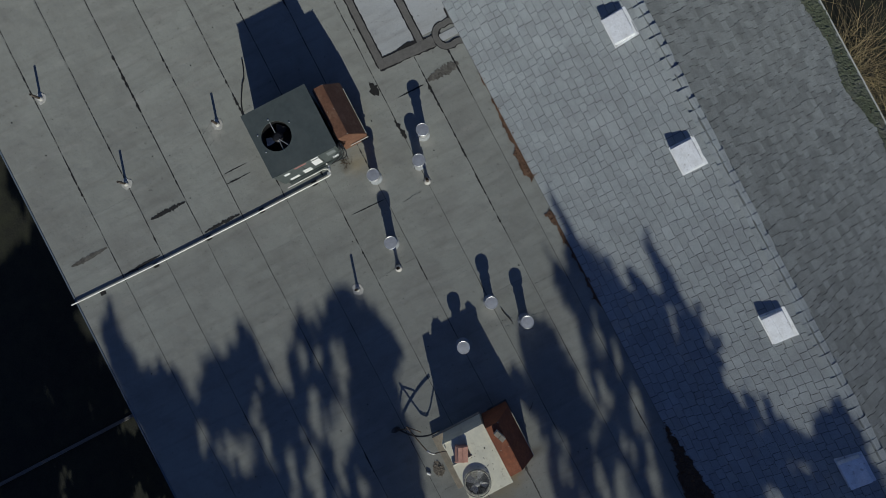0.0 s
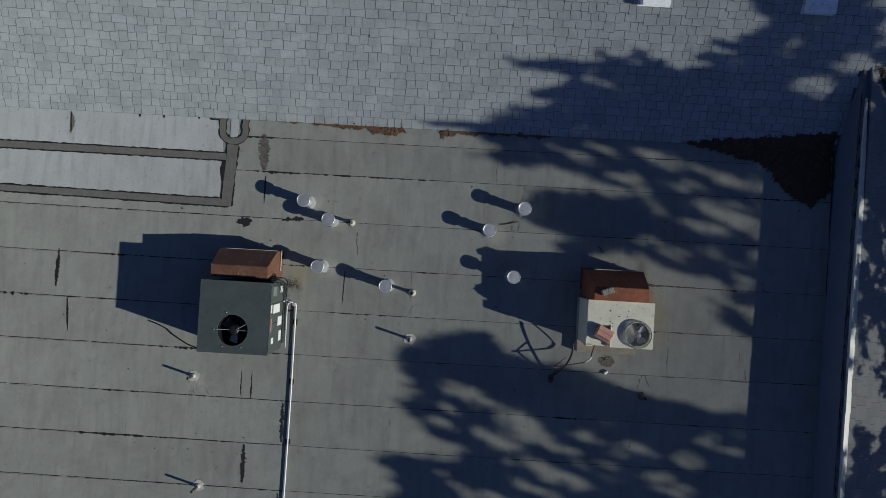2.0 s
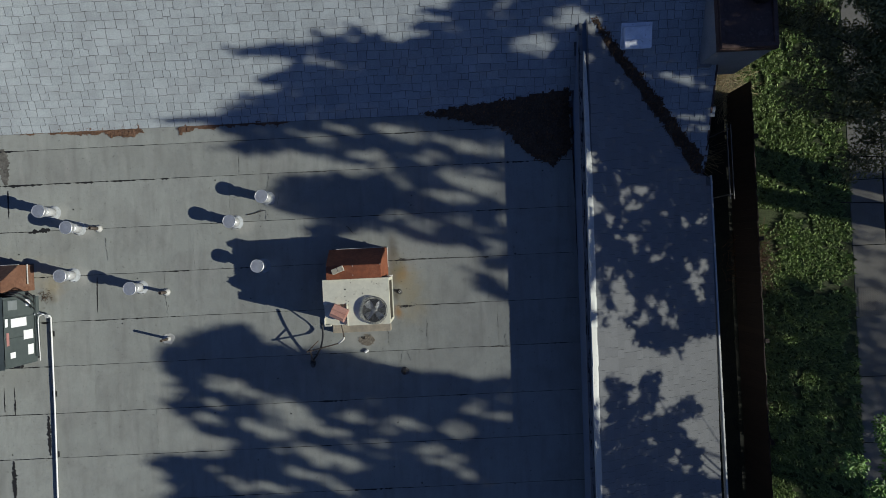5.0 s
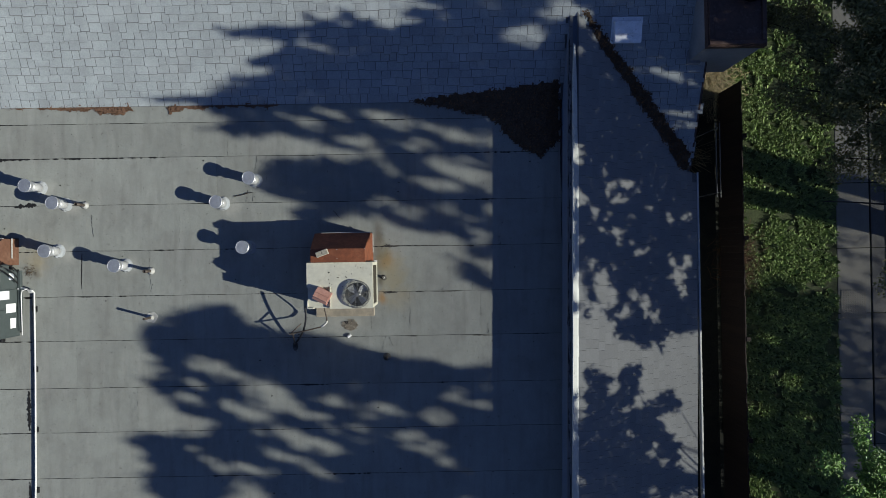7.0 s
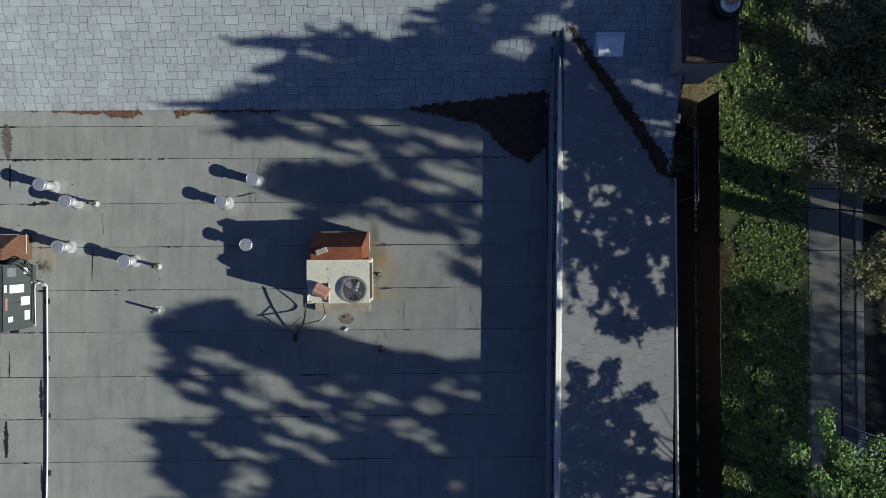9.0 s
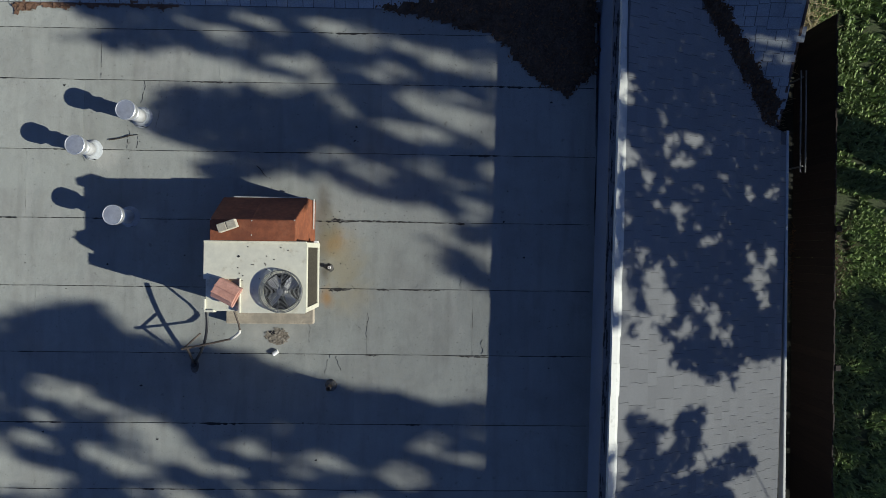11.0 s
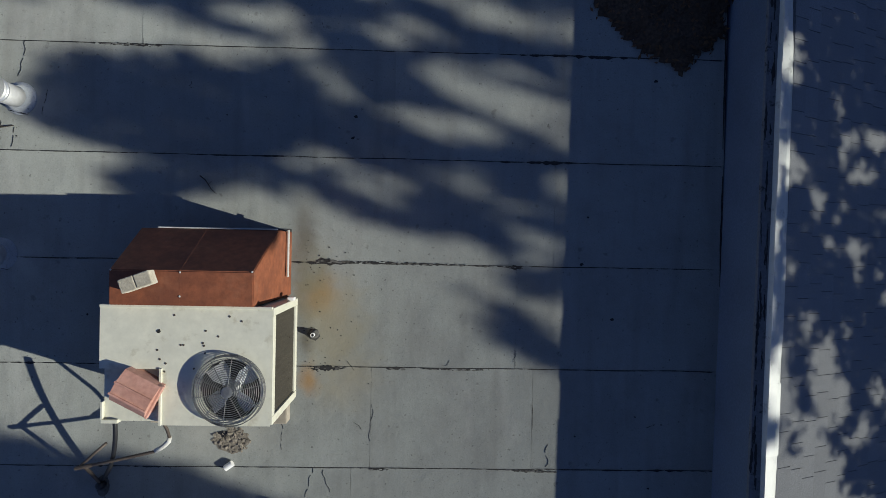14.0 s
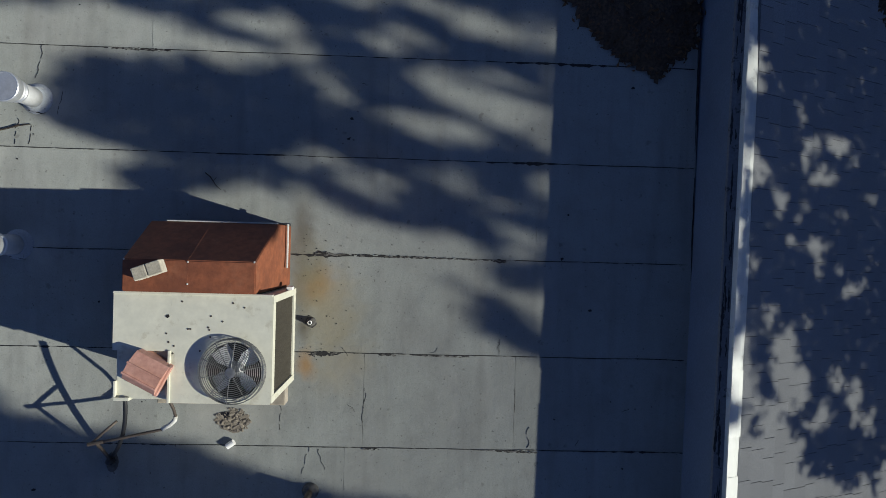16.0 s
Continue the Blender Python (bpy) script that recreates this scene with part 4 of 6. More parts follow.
part("corner_lip", block((-0.012, 0.012, 0.8), (0.004, 0.13, 0.855), 0.003), BEIGE, u)

h = thing("metal_cover", 3.03, -1.185, 0.83, "faded red folded sheet-metal cover in the unit's corner", "cover", turn=-27)
bm = bmesh.new()
prof = [(-0.11, 0.0), (-0.11, 0.13), (-0.05, 0.18), (0.03, 0.18), (0.11, 0.13), (0.11, 0.0)]
for x0, x1 in ((-0.125, 0.125),):
    a = [bm.verts.new((x0, y, z)) for y, z in prof]
    b = [bm.verts.new((x1, y, z)) for y, z in prof]
    bm.faces.new(a)
    bm.faces.new(b[::-1])
    for k in range(len(prof)):
        j = (k + 1) % len(prof)
        bm.faces.new((a[k], a[j], b[j], b[k]))
part("body", bm, PINK, h)
for y, z in ((-0.05, 0.182), (0.03, 0.182)):
    part("fold", block((-0.13, y - 0.006, z - 0.006), (0.13, y + 0.006, z + 0.012), 0.002), PINK, h, "raised folded seam")
part("drip_lip", block((0.12, -0.115, 0.09), (0.14, 0.115, 0.13), 0.003), PINK, h)


def duct_hood(x0, x1, y0, y1, y2, z_top, z_low, mat, label, flare=0.04):
    """A sheet-metal duct that leaves a unit's back and slopes down into the roof."""
    t = thing("duct_hood", x0, y0, 0.0, label, "duct", "duct hoods behind the air conditioners")
    w, d1, d2 = x1 - x0, y1 - y0, y2 - y0
    pts = [(0.0, 0.0), (d2, 0.0), (d2, z_low), (d1, z_top), (0.0, z_top)]
    bm = bmesh.new()
    a = [bm.verts.new((0.02 if z > z_low else 0.0, y, z)) for y, z in pts]
    b = [bm.verts.new((w - (0.0 if z > z_low else -flare), y, z)) for y, z in pts]
    bm.faces.new(a)
    bm.faces.new(b[::-1])
    for k in range(5):
        bm.faces.new((a[k], a[(k + 1) % 5], b[(k + 1) % 5], b[k]))
    bmesh.ops.recalc_face_normals(bm, faces=bm.faces)
    bmesh.ops.bevel(bm, geom=list(bm.edges), offset=0.006, segments=2, affect="EDGES")
    part("duct", bm, mat, t)
    part("seam", tube([(w * 0.5, 0.02, z_top), (w * 0.5, d1, z_top), (w * 0.5, d2, z_low)], 0.0009, 6), mat, t, "standing seam")
    for x, y, z in ((0.03, d1, z_top), (w - 0.01, d1, z_top), (w * 0.5, d1 - 0.01, z_top), (w * 0.5, 0.06, z_top)):
        part("rivet", lathe([(0.007, z), (0.006, z + 0.004), (0.002, z + 0.006)], 8, x, y), SEALANT, t)
    part("corner_strip", block((w + flare + 0.012, d1 - 0.07, 0.2), (w + flare + 0.026, d2 + 0.012, 0.225), 0.004), SEALANT, t, "pale sealed corner strip")
    part("back_strip", block((0.12, d2 + 0.002, z_low - 0.03), (w + flare - 0.01, d2 + 0.012, z_low + 0.004), 0.003), SEALANT, t, "pale metal strip along the back edge")
    part("joint_gap", block((0.03, -0.018, 0.1), (w - 0.01, 0.004, z_top - 0.05)), BLACK, t, "dark gap beside the unit")
    part("foot_flange", block((-0.03, d1 - 0.1, 0.0), (w + flare, d2 + 0.02, 0.012), 0.004), SCUFF, t, "dirty roof flange")
    return t


duct_hood(2.82, 3.76, -0.625, -0.40, -0.12, 0.93, 0.45, RUST, "rusty red-brown sheet-metal duct hood")
b = thing("concrete_brick", 3.05, -0.47, 0.938, "pale split concrete brick lying on the duct hood", "brick", turn=20)
part("half", block((-0.1, -0.045, 0.0), (-0.004, 0.045, 0.095), 0.006), BLOCK, b)
part("half", block((0.002, -0.045, 0.0), (0.1, 0.045, 0.093), 0.006), BLOCK, b)
e = thing("electrical_conduit", 2.80, -1.5, 0.0, "thin conduits running from the unit to the roof", "conduit")
part("whip", tube(arc((-0.165, 0.1, 0.44), (-0.44, -0.6, 0.04), (0.09, -0.03, 0.08), 14), 0.017, 8), BLACK, e, "black flexible whip", True)
part("drain_line", tube([(0.19, 0.09, 0.55), (0.19, -0.1, 0.36), (0.19, -0.18, 0.31), (0.14, -0.245, 0.3), (0.076, -0.284, 0.3), (-0.2, -0.345, 0.32), (-0.42, -0.387, 0.34)], 0.012, 8), COPPER, e, "brown drain line", True)
part("fitting", tube([(0.19, -0.17, 0.315), (0.18, -0.205, 0.304), (0.14, -0.245, 0.302), (0.08, -0.28, 0.3)], 0.018, 8), SEALANT, e, "pale elbow fitting", True)
part("junction", lathe([(0.03, 0.0), (0.036, 0.03), (0.03, 0.07), (0.014, 0.085)], 14, -0.45, -0.64), BLACK, e, "small dark junction box", True)
part("boot", sheet([(-0.45 + 0.05 * math.cos(a / 14 * math.tau), -0.66 + 0.085 * math.sin(a / 14 * math.tau)) for a in range(14)], 0.002, 0.014), SCUFF, e, "dark sealed boot")
part("stub", tube([(-0.48, -0.4, 0.345), (-0.364, -0.377, 0.335)], 0.015, 8), COPPER, e, "brown pipe stub")
part("strut", tube([(-0.45, -0.62, 0.05), (-0.43, -0.5, 0.2), (-0.42, -0.39, 0.33)], 0.014, 8), COPPER, e, "brown riser")
part("brace", tube([(-0.45, -0.385, 0.33), (-0.36, -0.3, 0.33), (-0.264, -0.214, 0.33)], 0.011, 8), COPPER, e, "bent stay", True)

# dark unit with labels
d = thing("rooftop_air_conditioner", -3.78, -1.87, 0.0, "dark grey-green rooftop air conditioner with open fan", "air conditioner", "air conditioners on the flat roof")
W, D, H = 1.18, 1.2, 0.96
part("base_rail", block((0.04, 0.05, 0.0), (W - 0.02, D - 0.05, 0.12), 0.01), TAR, d, "dark base rail")
bm = bmesh.new()
box(bm, (0.0, 0.0, 0.12), (W, 0.015, H - 0.01), 0.003)
box(bm, (0.0, D - 0.015, 0.12), (W, D, H - 0.01), 0.003)
box(bm, (0.0, 0.015, 0.12), (0.015, D - 0.015, H - 0.01), 0.003)
part("casing", bm, GREENPAINT, d)
part("top_panel", holed_plate(-0.012, -0.012, W + 0.006, D + 0.012, H - 0.03, H, 0.57, 0.38, 0.262), GREENPAINT, d)
part("well_floor", lathe([(0.266, H - 0.5), (0.266, H - 0.49), (0.2, H - 0.49)], 32, 0.57, 0.38), BLACK, d, "black floor of the fan well")
bm = lathe([(0.267, H - 0.5), (0.267, H - 0.026)], 32, 0.57, 0.38)
bmesh.ops.delete(bm, geom=[f for f in bm.faces if len(f.verts) > 4], context="FACES_ONLY")
part("well_wall", bm, BLACK, d, "black fan well")
fan = part("fan_motor", lathe([(0.09, H - 0.2), (0.095, H - 0.09), (0.06, H - 0.06), (0.02, H - 0.055)], 20, 0.57, 0.38), BLACK, d)
for k in range(3):
    a = k * math.tau / 3 + 4.6
    bm = bmesh.new()
    v = [bm.verts.new((0.57 + r_ * math.cos(a + da), 0.38 + r_ * math.sin(a + da), H - 0.2 + dz)) for r_, da, dz in ((0.08, -0.4, 0.0), (0.16, -0.5, -0.02), (0.24, -0.4, -0.02), (0.245, 0.3, 0.06), (0.16, 0.45, 0.06), (0.08, 0.5, 0.03))]
    bm.faces.new(v)
    # Sun and shade put into the colours: one blade pale, the others black.
    part("blade", bm, BLADE if k == 0 else BLACK, fan)
for a0, a1 in ((math.pi, 0.35), (0.0, 0.35)):
    part("motor_bar", tube([(0.57 + 0.265 * math.cos(a0), 0.38 + 0.0, H - 0.02), (0.57 + 0.07 * math.cos(a0), 0.38, H - 0.05)], 0.007, 6), GALV, d, "bare metal motor bar")
part("motor_bar", tube([(0.57 + 0.05, 0.39, H - 0.05), (0.57 + 0.22, 0.49, H - 0.02)], 0.007, 6), GALV, d, "bare metal motor bar")
for x, y in ((0.46, 0.68), (0.42, 0.1), (0.74, 0.1), (0.26, 0.38)):
    part("bolt", lathe([(0.012, H), (0.012, H + 0.01), (0.006, H + 0.014)], 8, x, y), GALV, d)
side = part("service_side", block((W - 0.015, 0.015, 0.12), (W, D - 0.015, H - 0.03), 0.003), GREENPAINT, d)
for y0, y1, z0, z1 in ((0.04, 0.5, 0.16, 0.94), (0.53, 0.85, 0.16, 0.94), (0.88, 1.16, 0.16, 0.94)):
    part("access_panel", block((W, y0, z0), (W + 0.012, y1, z1), 0.004), GREENPAINT, side)
for y0, y1, z0, z1, mat in ((0.98, 1.14, 0.62, 0.84, LABELGREY), (1.02, 1.14, 0.28, 0.4, LABEL), (0.68, 0.83, 0.40, 0.78, LABEL), (0.70, 0.84, 0.86, 0.92, LABEL), (0.44, 0.6, 0.24, 0.48, LABEL), (0.38, 0.6, 0.84, 0.9, LABELRED),
                           (0.16, 0.26, 0.7, 0.82, LABEL), (0.16, 0.34, 0.24, 0.38, LABEL)):
    part("label_plate", block((W + 0.012, y0, z0), (W + 0.017, y1, z1)), mat, side)
part("gas_rail", tube([(W + 0.1, 0.02, 0.2), (W + 0.1, 0.74, 0.22), (W + 0.12, 0.82, 0.22), (W + 0.2, 0.85, 0.2)], 0.0085, 8), PIPE, d, "white pipe along the unit's side", True)
part("side_ledge", block((W + 0.02, 0.1, 0.13), (W + 0.07, 1.18, 0.2), 0.006), GREENPAINT, d)
for k in range(3):
    part("cable_loop", tube(arc((W - 0.05 - 0.06 * k, D + 0.03, 0.8 - 0.1 * k), (W + 0.1, D - 0.25 + 0.1 * k, 0.3), (0.08 + 0.03 * k, 0.1, 0.14), 10), 0.011, 6), BLACK, d, "looped black cable", True)
part("disconnect_box", block((W - 0.1, D + 0.0, 0.4), (W + 0.02, D + 0.09, 0.66), 0.008), GREENPAINT, d)
part("corner_foot", block((0.03, -0.15, 0.0), (0.17, 0.06, 0.2), 0.01), BLACK, d)
part("rear_foot", block((0.72, -0.12, 0.0), (0.84, 0.06, 0.1), 0.01), BLACK, d)
c = thing("slack_cable", -3.78, -1.8, 0.0, "black cable lying slack beside the dark unit", "cable")
part("cable", tube([(-1.3, 0.26, 0.013), (-1.17, 0.22, 0.014), (-1.07, 0.18, 0.016), (-0.96, 0.13, 0.018), (-0.87, 0.05, 0.02), (-0.72, -0.04, 0.02), (-0.58, -0.12, 0.018), (-0.42, -0.18, 0.016), (-0.25, -0.19, 0.016), (-0.08, -0.16, 0.03), (0.06, -0.12, 0.08)], 0.012, 8), BLACK, c, "", True)
duct_hood(-3.72, -2.72, -0.59, -0.40, -0.12, 0.80, 0.40, RUSTPALE, "weathered brown sheet-metal duct hood")
for k, (x, y) in enumerate(((-3.55, -2.02), (-4.05, -2.62))):
    flat_stain("sealant_patch", x, y, 0.13, 0.1, ROOFING, 20 + k, "raised roofing patch", 0.006)


# ---- vents and chimney on the slopes ----
def box_vent(x, y, label):
    """A low white square roof vent with an open lower edge, set square to the slope."""
    t = thing("roof_vent", x, y, south_z(y) + 0.012, label, "roof vent", "white box vents near the ridge")
    t.matrix_world = Matrix.Translation((x, y, south_z(y) + 0.012)) @ Matrix.Rotation(math.atan(PITCH), 4, "X")
    part("flange", block((-0.27, -0.2, 0.0), (0.27, 0.24, 0.006)), VENTWHITE, t)
    bm = bmesh.new()
    v = [bm.verts.new(p) for p in ((-0.24, -0.18, 0.04), (0.24, -0.18, 0.04), (0.24, 0.18, 0.01), (-0.24, 0.18, 0.01), (-0.235, -0.175, 0.17), (0.235, -0.175, 0.17), (0.235, 0.18, 0.10), (-0.235, 0.18, 0.10))]
    for f in ((4, 5, 6, 7), (0, 4, 7, 3), (1, 2, 6, 5), (2, 3, 7, 6), (0, 1, 5, 4)):
        bm.faces.new([v[i] for i in f])
    bmesh.ops.bevel(bm, geom=[e for e in bm.edges if len(e.link_faces) == 2], offset=0.008, segments=2, affect="EDGES")
    part("hood", bm, VENTWHITE, t)
    part("top_crease", tube([(-0.2, -0.02, 0.14), (0.2, -0.02, 0.14)], 0.006, 6), VENTWHITE, t)
    return t


for x in (-7.3, -4.57, -2.15, 0.33, 3.57, 6.3):
    box_vent(x, 4.55, "white square metal roof vent near the ridge")
box_vent(8.37, 3.35, "white square metal roof vent in the shade")

ch = thing("chimney", 9.53, 2.86, GROUND, "boxed chimney with a brown metal cover and a round flue", "chimney")
zt = 1.12 - GROUND
part("chase", block((-0.005, 0.0, 2.6), (0.95, 1.9, zt), 0.01), SIDING, ch, "grey painted boxed chase")
part("cover_rim", block((-0.02, -0.02, zt - 0.1), (0.97, 1.92, zt + 0.02), 0.01), PAN, ch, "brown metal rim")
bm = bmesh.new()
for lo, hi in (((0.0, 0.0), (0.95, 0.07)), ((0.0, 1.83), (0.95, 1.9)), ((0.0, 0.07), (0.07, 1.83)), ((0.88, 0.07), (0.95, 1.83))):
    box(bm, (*lo, zt + 0.015), (*hi, zt + 0.06), 0.006)
part("raised_edge", bm, PAN, ch)
part("saddle", block((0.05, 0.05, zt + 0.01), (0.9, 1.85, zt + 0.03), 0.008), PAN, ch)
part("flue", lathe([(0.24, zt), (0.24, zt + 0.2), (0.255, zt + 0.22), (0.2, zt + 0.22), (0.18, zt + 0.06)], 24, 0.71, 0.95), BLACK, ch, "dark round flue collar", True)
part("flue_liner", lathe([(0.165, zt + 0.02), (0.165, zt + 0.28), (0.13, zt + 0.31), (0.1, zt + 0.31)], 24, 0.71, 0.93), GALV, ch, "bright metal flue liner", True)
part("flue_cap", lathe([(0.125, zt + 0.3), (0.14, zt + 0.34), (0.12, zt + 0.42), (0.04, zt + 0.46)], 20, 0.72, 1.02), PINK, ch, "orange rusted flue cap", True)
part("base_flashing", block((-0.03, -0.05, 3.1), (0.2, 1.2, 3.35), 0.01), SIDING, ch)

# ---- edges and gutters ----
g = tagged(part("eave_gutter_east", block((M_EAVE, SOUTH, skirt_z(M_EAVE) - 0.1), (M_EAVE + 0.035, valley_y(RAKE) - 0.05, skirt_z(M_EAVE) + 0.015), 0.005), CAPMETAL), "thin white metal edge along the eave", "trim", kind="structure")
tagged(part("trim", block((-14.0, LOW_EAVE - 0.09, south_z(LOW_EAVE) - 0.12), (WEST - 0.04, LOW_EAVE, south_z(LOW_EAVE) + 0.0), 0.01), CAPMETAL), "white gutter along the lower eave", "gutter", kind="structure")
ze = RIDGE_Z - PITCH * (NORTH_EAVE - RIDGE_Y)
tagged(part("trim", block((-14.0, NORTH_EAVE, ze - 0.12), (RAKE, NORTH_EAVE + 0.035, ze + 0.014), 0.006), CAPMETAL), "thin pale metal edge along the far eave", "gutter", kind="structure")
bm = bmesh.new()
for ya, za, yb, zb in ((valley_y(RAKE), skirt_z(RAKE), RIDGE_Y, RIDGE_Z), (RIDGE_Y, RIDGE_Z, NORTH_EAVE, ze)):
    q = [bm.verts.new((x, y, z + dz)) for x in (RAKE, RAKE + 0.035) for y, z in ((ya, za), (yb, zb)) for dz in (-0.16, 0.012)]
    for f in ((0, 1, 3, 2), (4, 6, 7, 5), (1, 5, 7, 3), (0, 2, 6, 4), (0, 4, 5, 1), (2, 3, 7, 6)):
        bm.faces.new([q[i] for i in f])
tagged(part("rake_board", bm, PAN), "dark rake board along the gable edge", "trim", kind="structure")


# ---- leaf litter ----
def heap(name, outline, height, seed, label, lift, step=0.035, leaves=400, leafmat=LEAFDRY, leaf=1.0, mound=LITTER):
    """A low mound of litter inside an outline of (x, y), lying on the surface lift(x, y)."""
    r = random.Random(seed)
    xs, ys = [p[0] for p in outline], [p[1] for p in outline]
    nx, ny = int((max(xs) - min(xs)) / step) + 2, int((max(ys) - min(ys)) / step) + 2

    def edge(x, y):
        inside, near = False, 9.0
        for (x0, y0), (x1, y1) in zip(outline, outline[1:] + outline[:1]):
            if (y0 > y) != (y1 > y) and x < (x1 - x0) * (y - y0) / (y1 - y0) + x0:
                inside = not inside
            dx, dy = x1 - x0, y1 - y0
            f = min(1, max(0, ((x - x0) * dx + (y - y0) * dy) / (dx * dx + dy * dy + 1e-9)))
            near = min(near, math.hypot(x - x0 - f * dx, y - y0 - f * dy))
        return near if inside else -near

    verts, index, faces, spots = [], {}, [], []
    for i in range(nx):
        for j in range(ny):
            x, y = min(xs) + i * step, min(ys) + j * step
            e_ = edge(x, y) + 0.05 * noise.noise(Vector((x * 7, y * 7, seed))) + 0.02 * noise.noise(Vector((x * 25, y * 25, seed)))
            if e_ > -0.01:
                z = height * min(1.0, max(0.0, e_) / 0.22) ** 0.7 * (0.7 + 0.5 * noise.noise(Vector((x * 5, y * 5, 3)))) + 0.02 * noise.noise(Vector((x * 22, y * 22, 1)))
                index[i, j] = len(verts)
                verts.append((x + r.uniform(-0.01, 0.01), y + r.uniform(-0.01, 0.01), lift(x, y) + max(0.004, z)))
                spots.append((x, y, lift(x, y) + max(0.006, z)))
    for (i, j), n in index.items():
        if (i + 1, j) in index and (i, j + 1) in index and (i + 1, j + 1) in index:
            faces.append((n, index[i + 1, j], index[i + 1, j + 1], index[i, j + 1]))
    t = thing(name, 0, 0, 0, label, "leaf litter")
    raw("mound", verts, faces, mound, t)
    lv, lf = [], []
    for k in range(leaves):
        x, y, z = r.choice(spots)
        s, m = leaf * r.uniform(0.012, 0.032), Matrix.LocRotScale((x + r.uniform(-0.03, 0.03), y + r.uniform(-0.03, 0.03), z + 0.006), Euler((r.uniform(-0.6, 0.6), r.uniform(-0.6, 0.6), r.uniform(0, 6.3))), None)
        n = len(lv)
        lv += [(m @ Vector(p))[:] for p in ((-s, 0, 0), (0, -s * 0.45, 0.004), (s, 0, 0), (0, s * 0.45, 0.004))]
        lf.append((n, n + 1, n + 2, n + 3))
    tagged(raw("loose_leaves", lv, lf, leafmat, t), kind="stuff")
    return t


def on_roof(x, y):
    return max(0.0, south_z(y)) + 0.006


def on_valley(x, y):
    return max(south_z(y), skirt_z(x)) + 0.01


heap("leaf_litter", [(4.4, 2.30), (5.4, 2.42), (6.15, 2.48), (7.26, 2.62), (7.27, 1.55), (6.88, 1.2), (6.5, 1.45), (5.95, 1.98), (5.1, 2.16)], 0.09, 3, "dark heap of damp leaf litter in the roof corner", on_roof, leaves=900)
heap("leaf_litter", [(7.56, 3.66), (7.68, 3.64), (8.3, 3.0), (8.9, 2.35), (9.45, 1.72), (9.85, 1.32), (9.83, 1.05), (9.6, 1.02), (9.35, 1.4), (8.75, 2.12), (8.2, 2.75), (7.9, 3.15)], 0.07, 4, "dark strip of leaf litter along the roof valley", on_valley, leaves=900)
heap("leaf_litter", [(-3.15, 2.30), (-2.0, 2.31), (-0.6, 2.33), (-0.55, 2.20), (-0.75, 2.13), (-1.15, 2.14), (-1.3, 2.21), (-1.9, 2.23), (-2.6, 2.26)], 0.02, 5, "thin rusty strip of leaf litter at the slope's foot", on_roof, step=0.022, leaves=260, leaf=0.45, mound=RUSTLITTER)
heap("leaf_litter", [(0.0, 2.29), (0.9, 2.31), (2.2, 2.32), (2.0, 2.22), (1.2, 2.24), (0.4, 2.2), (0.12, 2.12)], 0.02, 6, "thin rusty strip of leaf litter at the slope's foot", on_roof, step=0.022, leaves=160, leaf=0.45, mound=RUSTLITTER)


def on_north(x, y):
    return RIDGE_Z - PITCH * (y - RIDGE_Y) + 0.016


heap("moss_strip", [(-3.2, 8.62), (-1.4, 8.5), (-0.2, 8.66), (0.6, 8.42), (1.6, 8.7), (2.6, 8.6), (3.6, 8.8), (3.6, 9.02), (-3.2, 9.02)], 0.015, 8, "grey-green moss along the far eave", on_north, leaves=200, leaf=0.5, mound=MOSS)
tagged(part("foot_seam", block((WEST + 0.1, FOOT - 0.004, 0.001), (EAST - 0.02, FOOT + 0.014, 0.012)), TAR), "black bitumen line at the slope's foot", "trim", kind="structure")

# wandering cracks and small curled splits in the sheets
def wander(x0, y0, x1, y1, width, seed):
    """A broken, wandering crack between two points."""
    r = random.Random(seed)
    a, b = Vector((x0, y0)), Vector((x1, y1))
    n = max(5, int((b - a).length / 0.022))
    side = Vector((-(b - a).y, (b - a).x)).normalized()
    pts = [a.lerp(b, k / n) + side * 0.03 * noise.noise(Vector((k * 0.35, seed * 3.7, 0))) for k in range(n + 1)]
    k = 0
    while k < n - 1:
        j = min(n, k + r.randint(2, 5))
        run = pts[k:j + 1]
        part("split", sheet(ribbon(run, width * r.uniform(0.5, 1.3), r, 0.7), 0.0005, 0.0047), TAR, roof)
        k = j + r.randint(0, 1)


CRACKS = [(4.47, -1.53, 4.45, -1.81), (4.31, -1.63, 4.38, -1.69), (5.6, -1.04, 5.58, -1.18), (5.89, -1.8, 5.87, -1.98), (3.73, -1.58, 3.75, -1.86), (4.0, -2.0, 3.94, -2.24), (4.08, -2.02, 4.12, -2.2), (1.69, 1.34, 1.66, 1.06), (1.5, 0.72, 1.48, 0.5),
          (1.62, 0.66, 1.6, 0.48), (1.86, 0.96, 1.84, 0.74), (-1.35, 0.3, -1.32, -0.1), (-0.3, -0.75, -0.26, -1.15), (-4.1, -2.55, -3.9, -2.82), (-4.3, -2.6, -4.15, -2.85), (0.93, 0.4, 1.0, 0.3)]
for k, row in enumerate(CRACKS):
    wander(*row, 0.0009, k + 5)
rc = random.Random(17)
for k in range(14):
    x, y, a, l = rc.uniform(1.5, 7.0), rc.uniform(-2.6, 2.0), rc.uniform(0, 6.3), rc.uniform(0.03, 0.1)
    wander(x, y, x + l * math.cos(a), y + l * math.sin(a), 0.0009, k + 40)


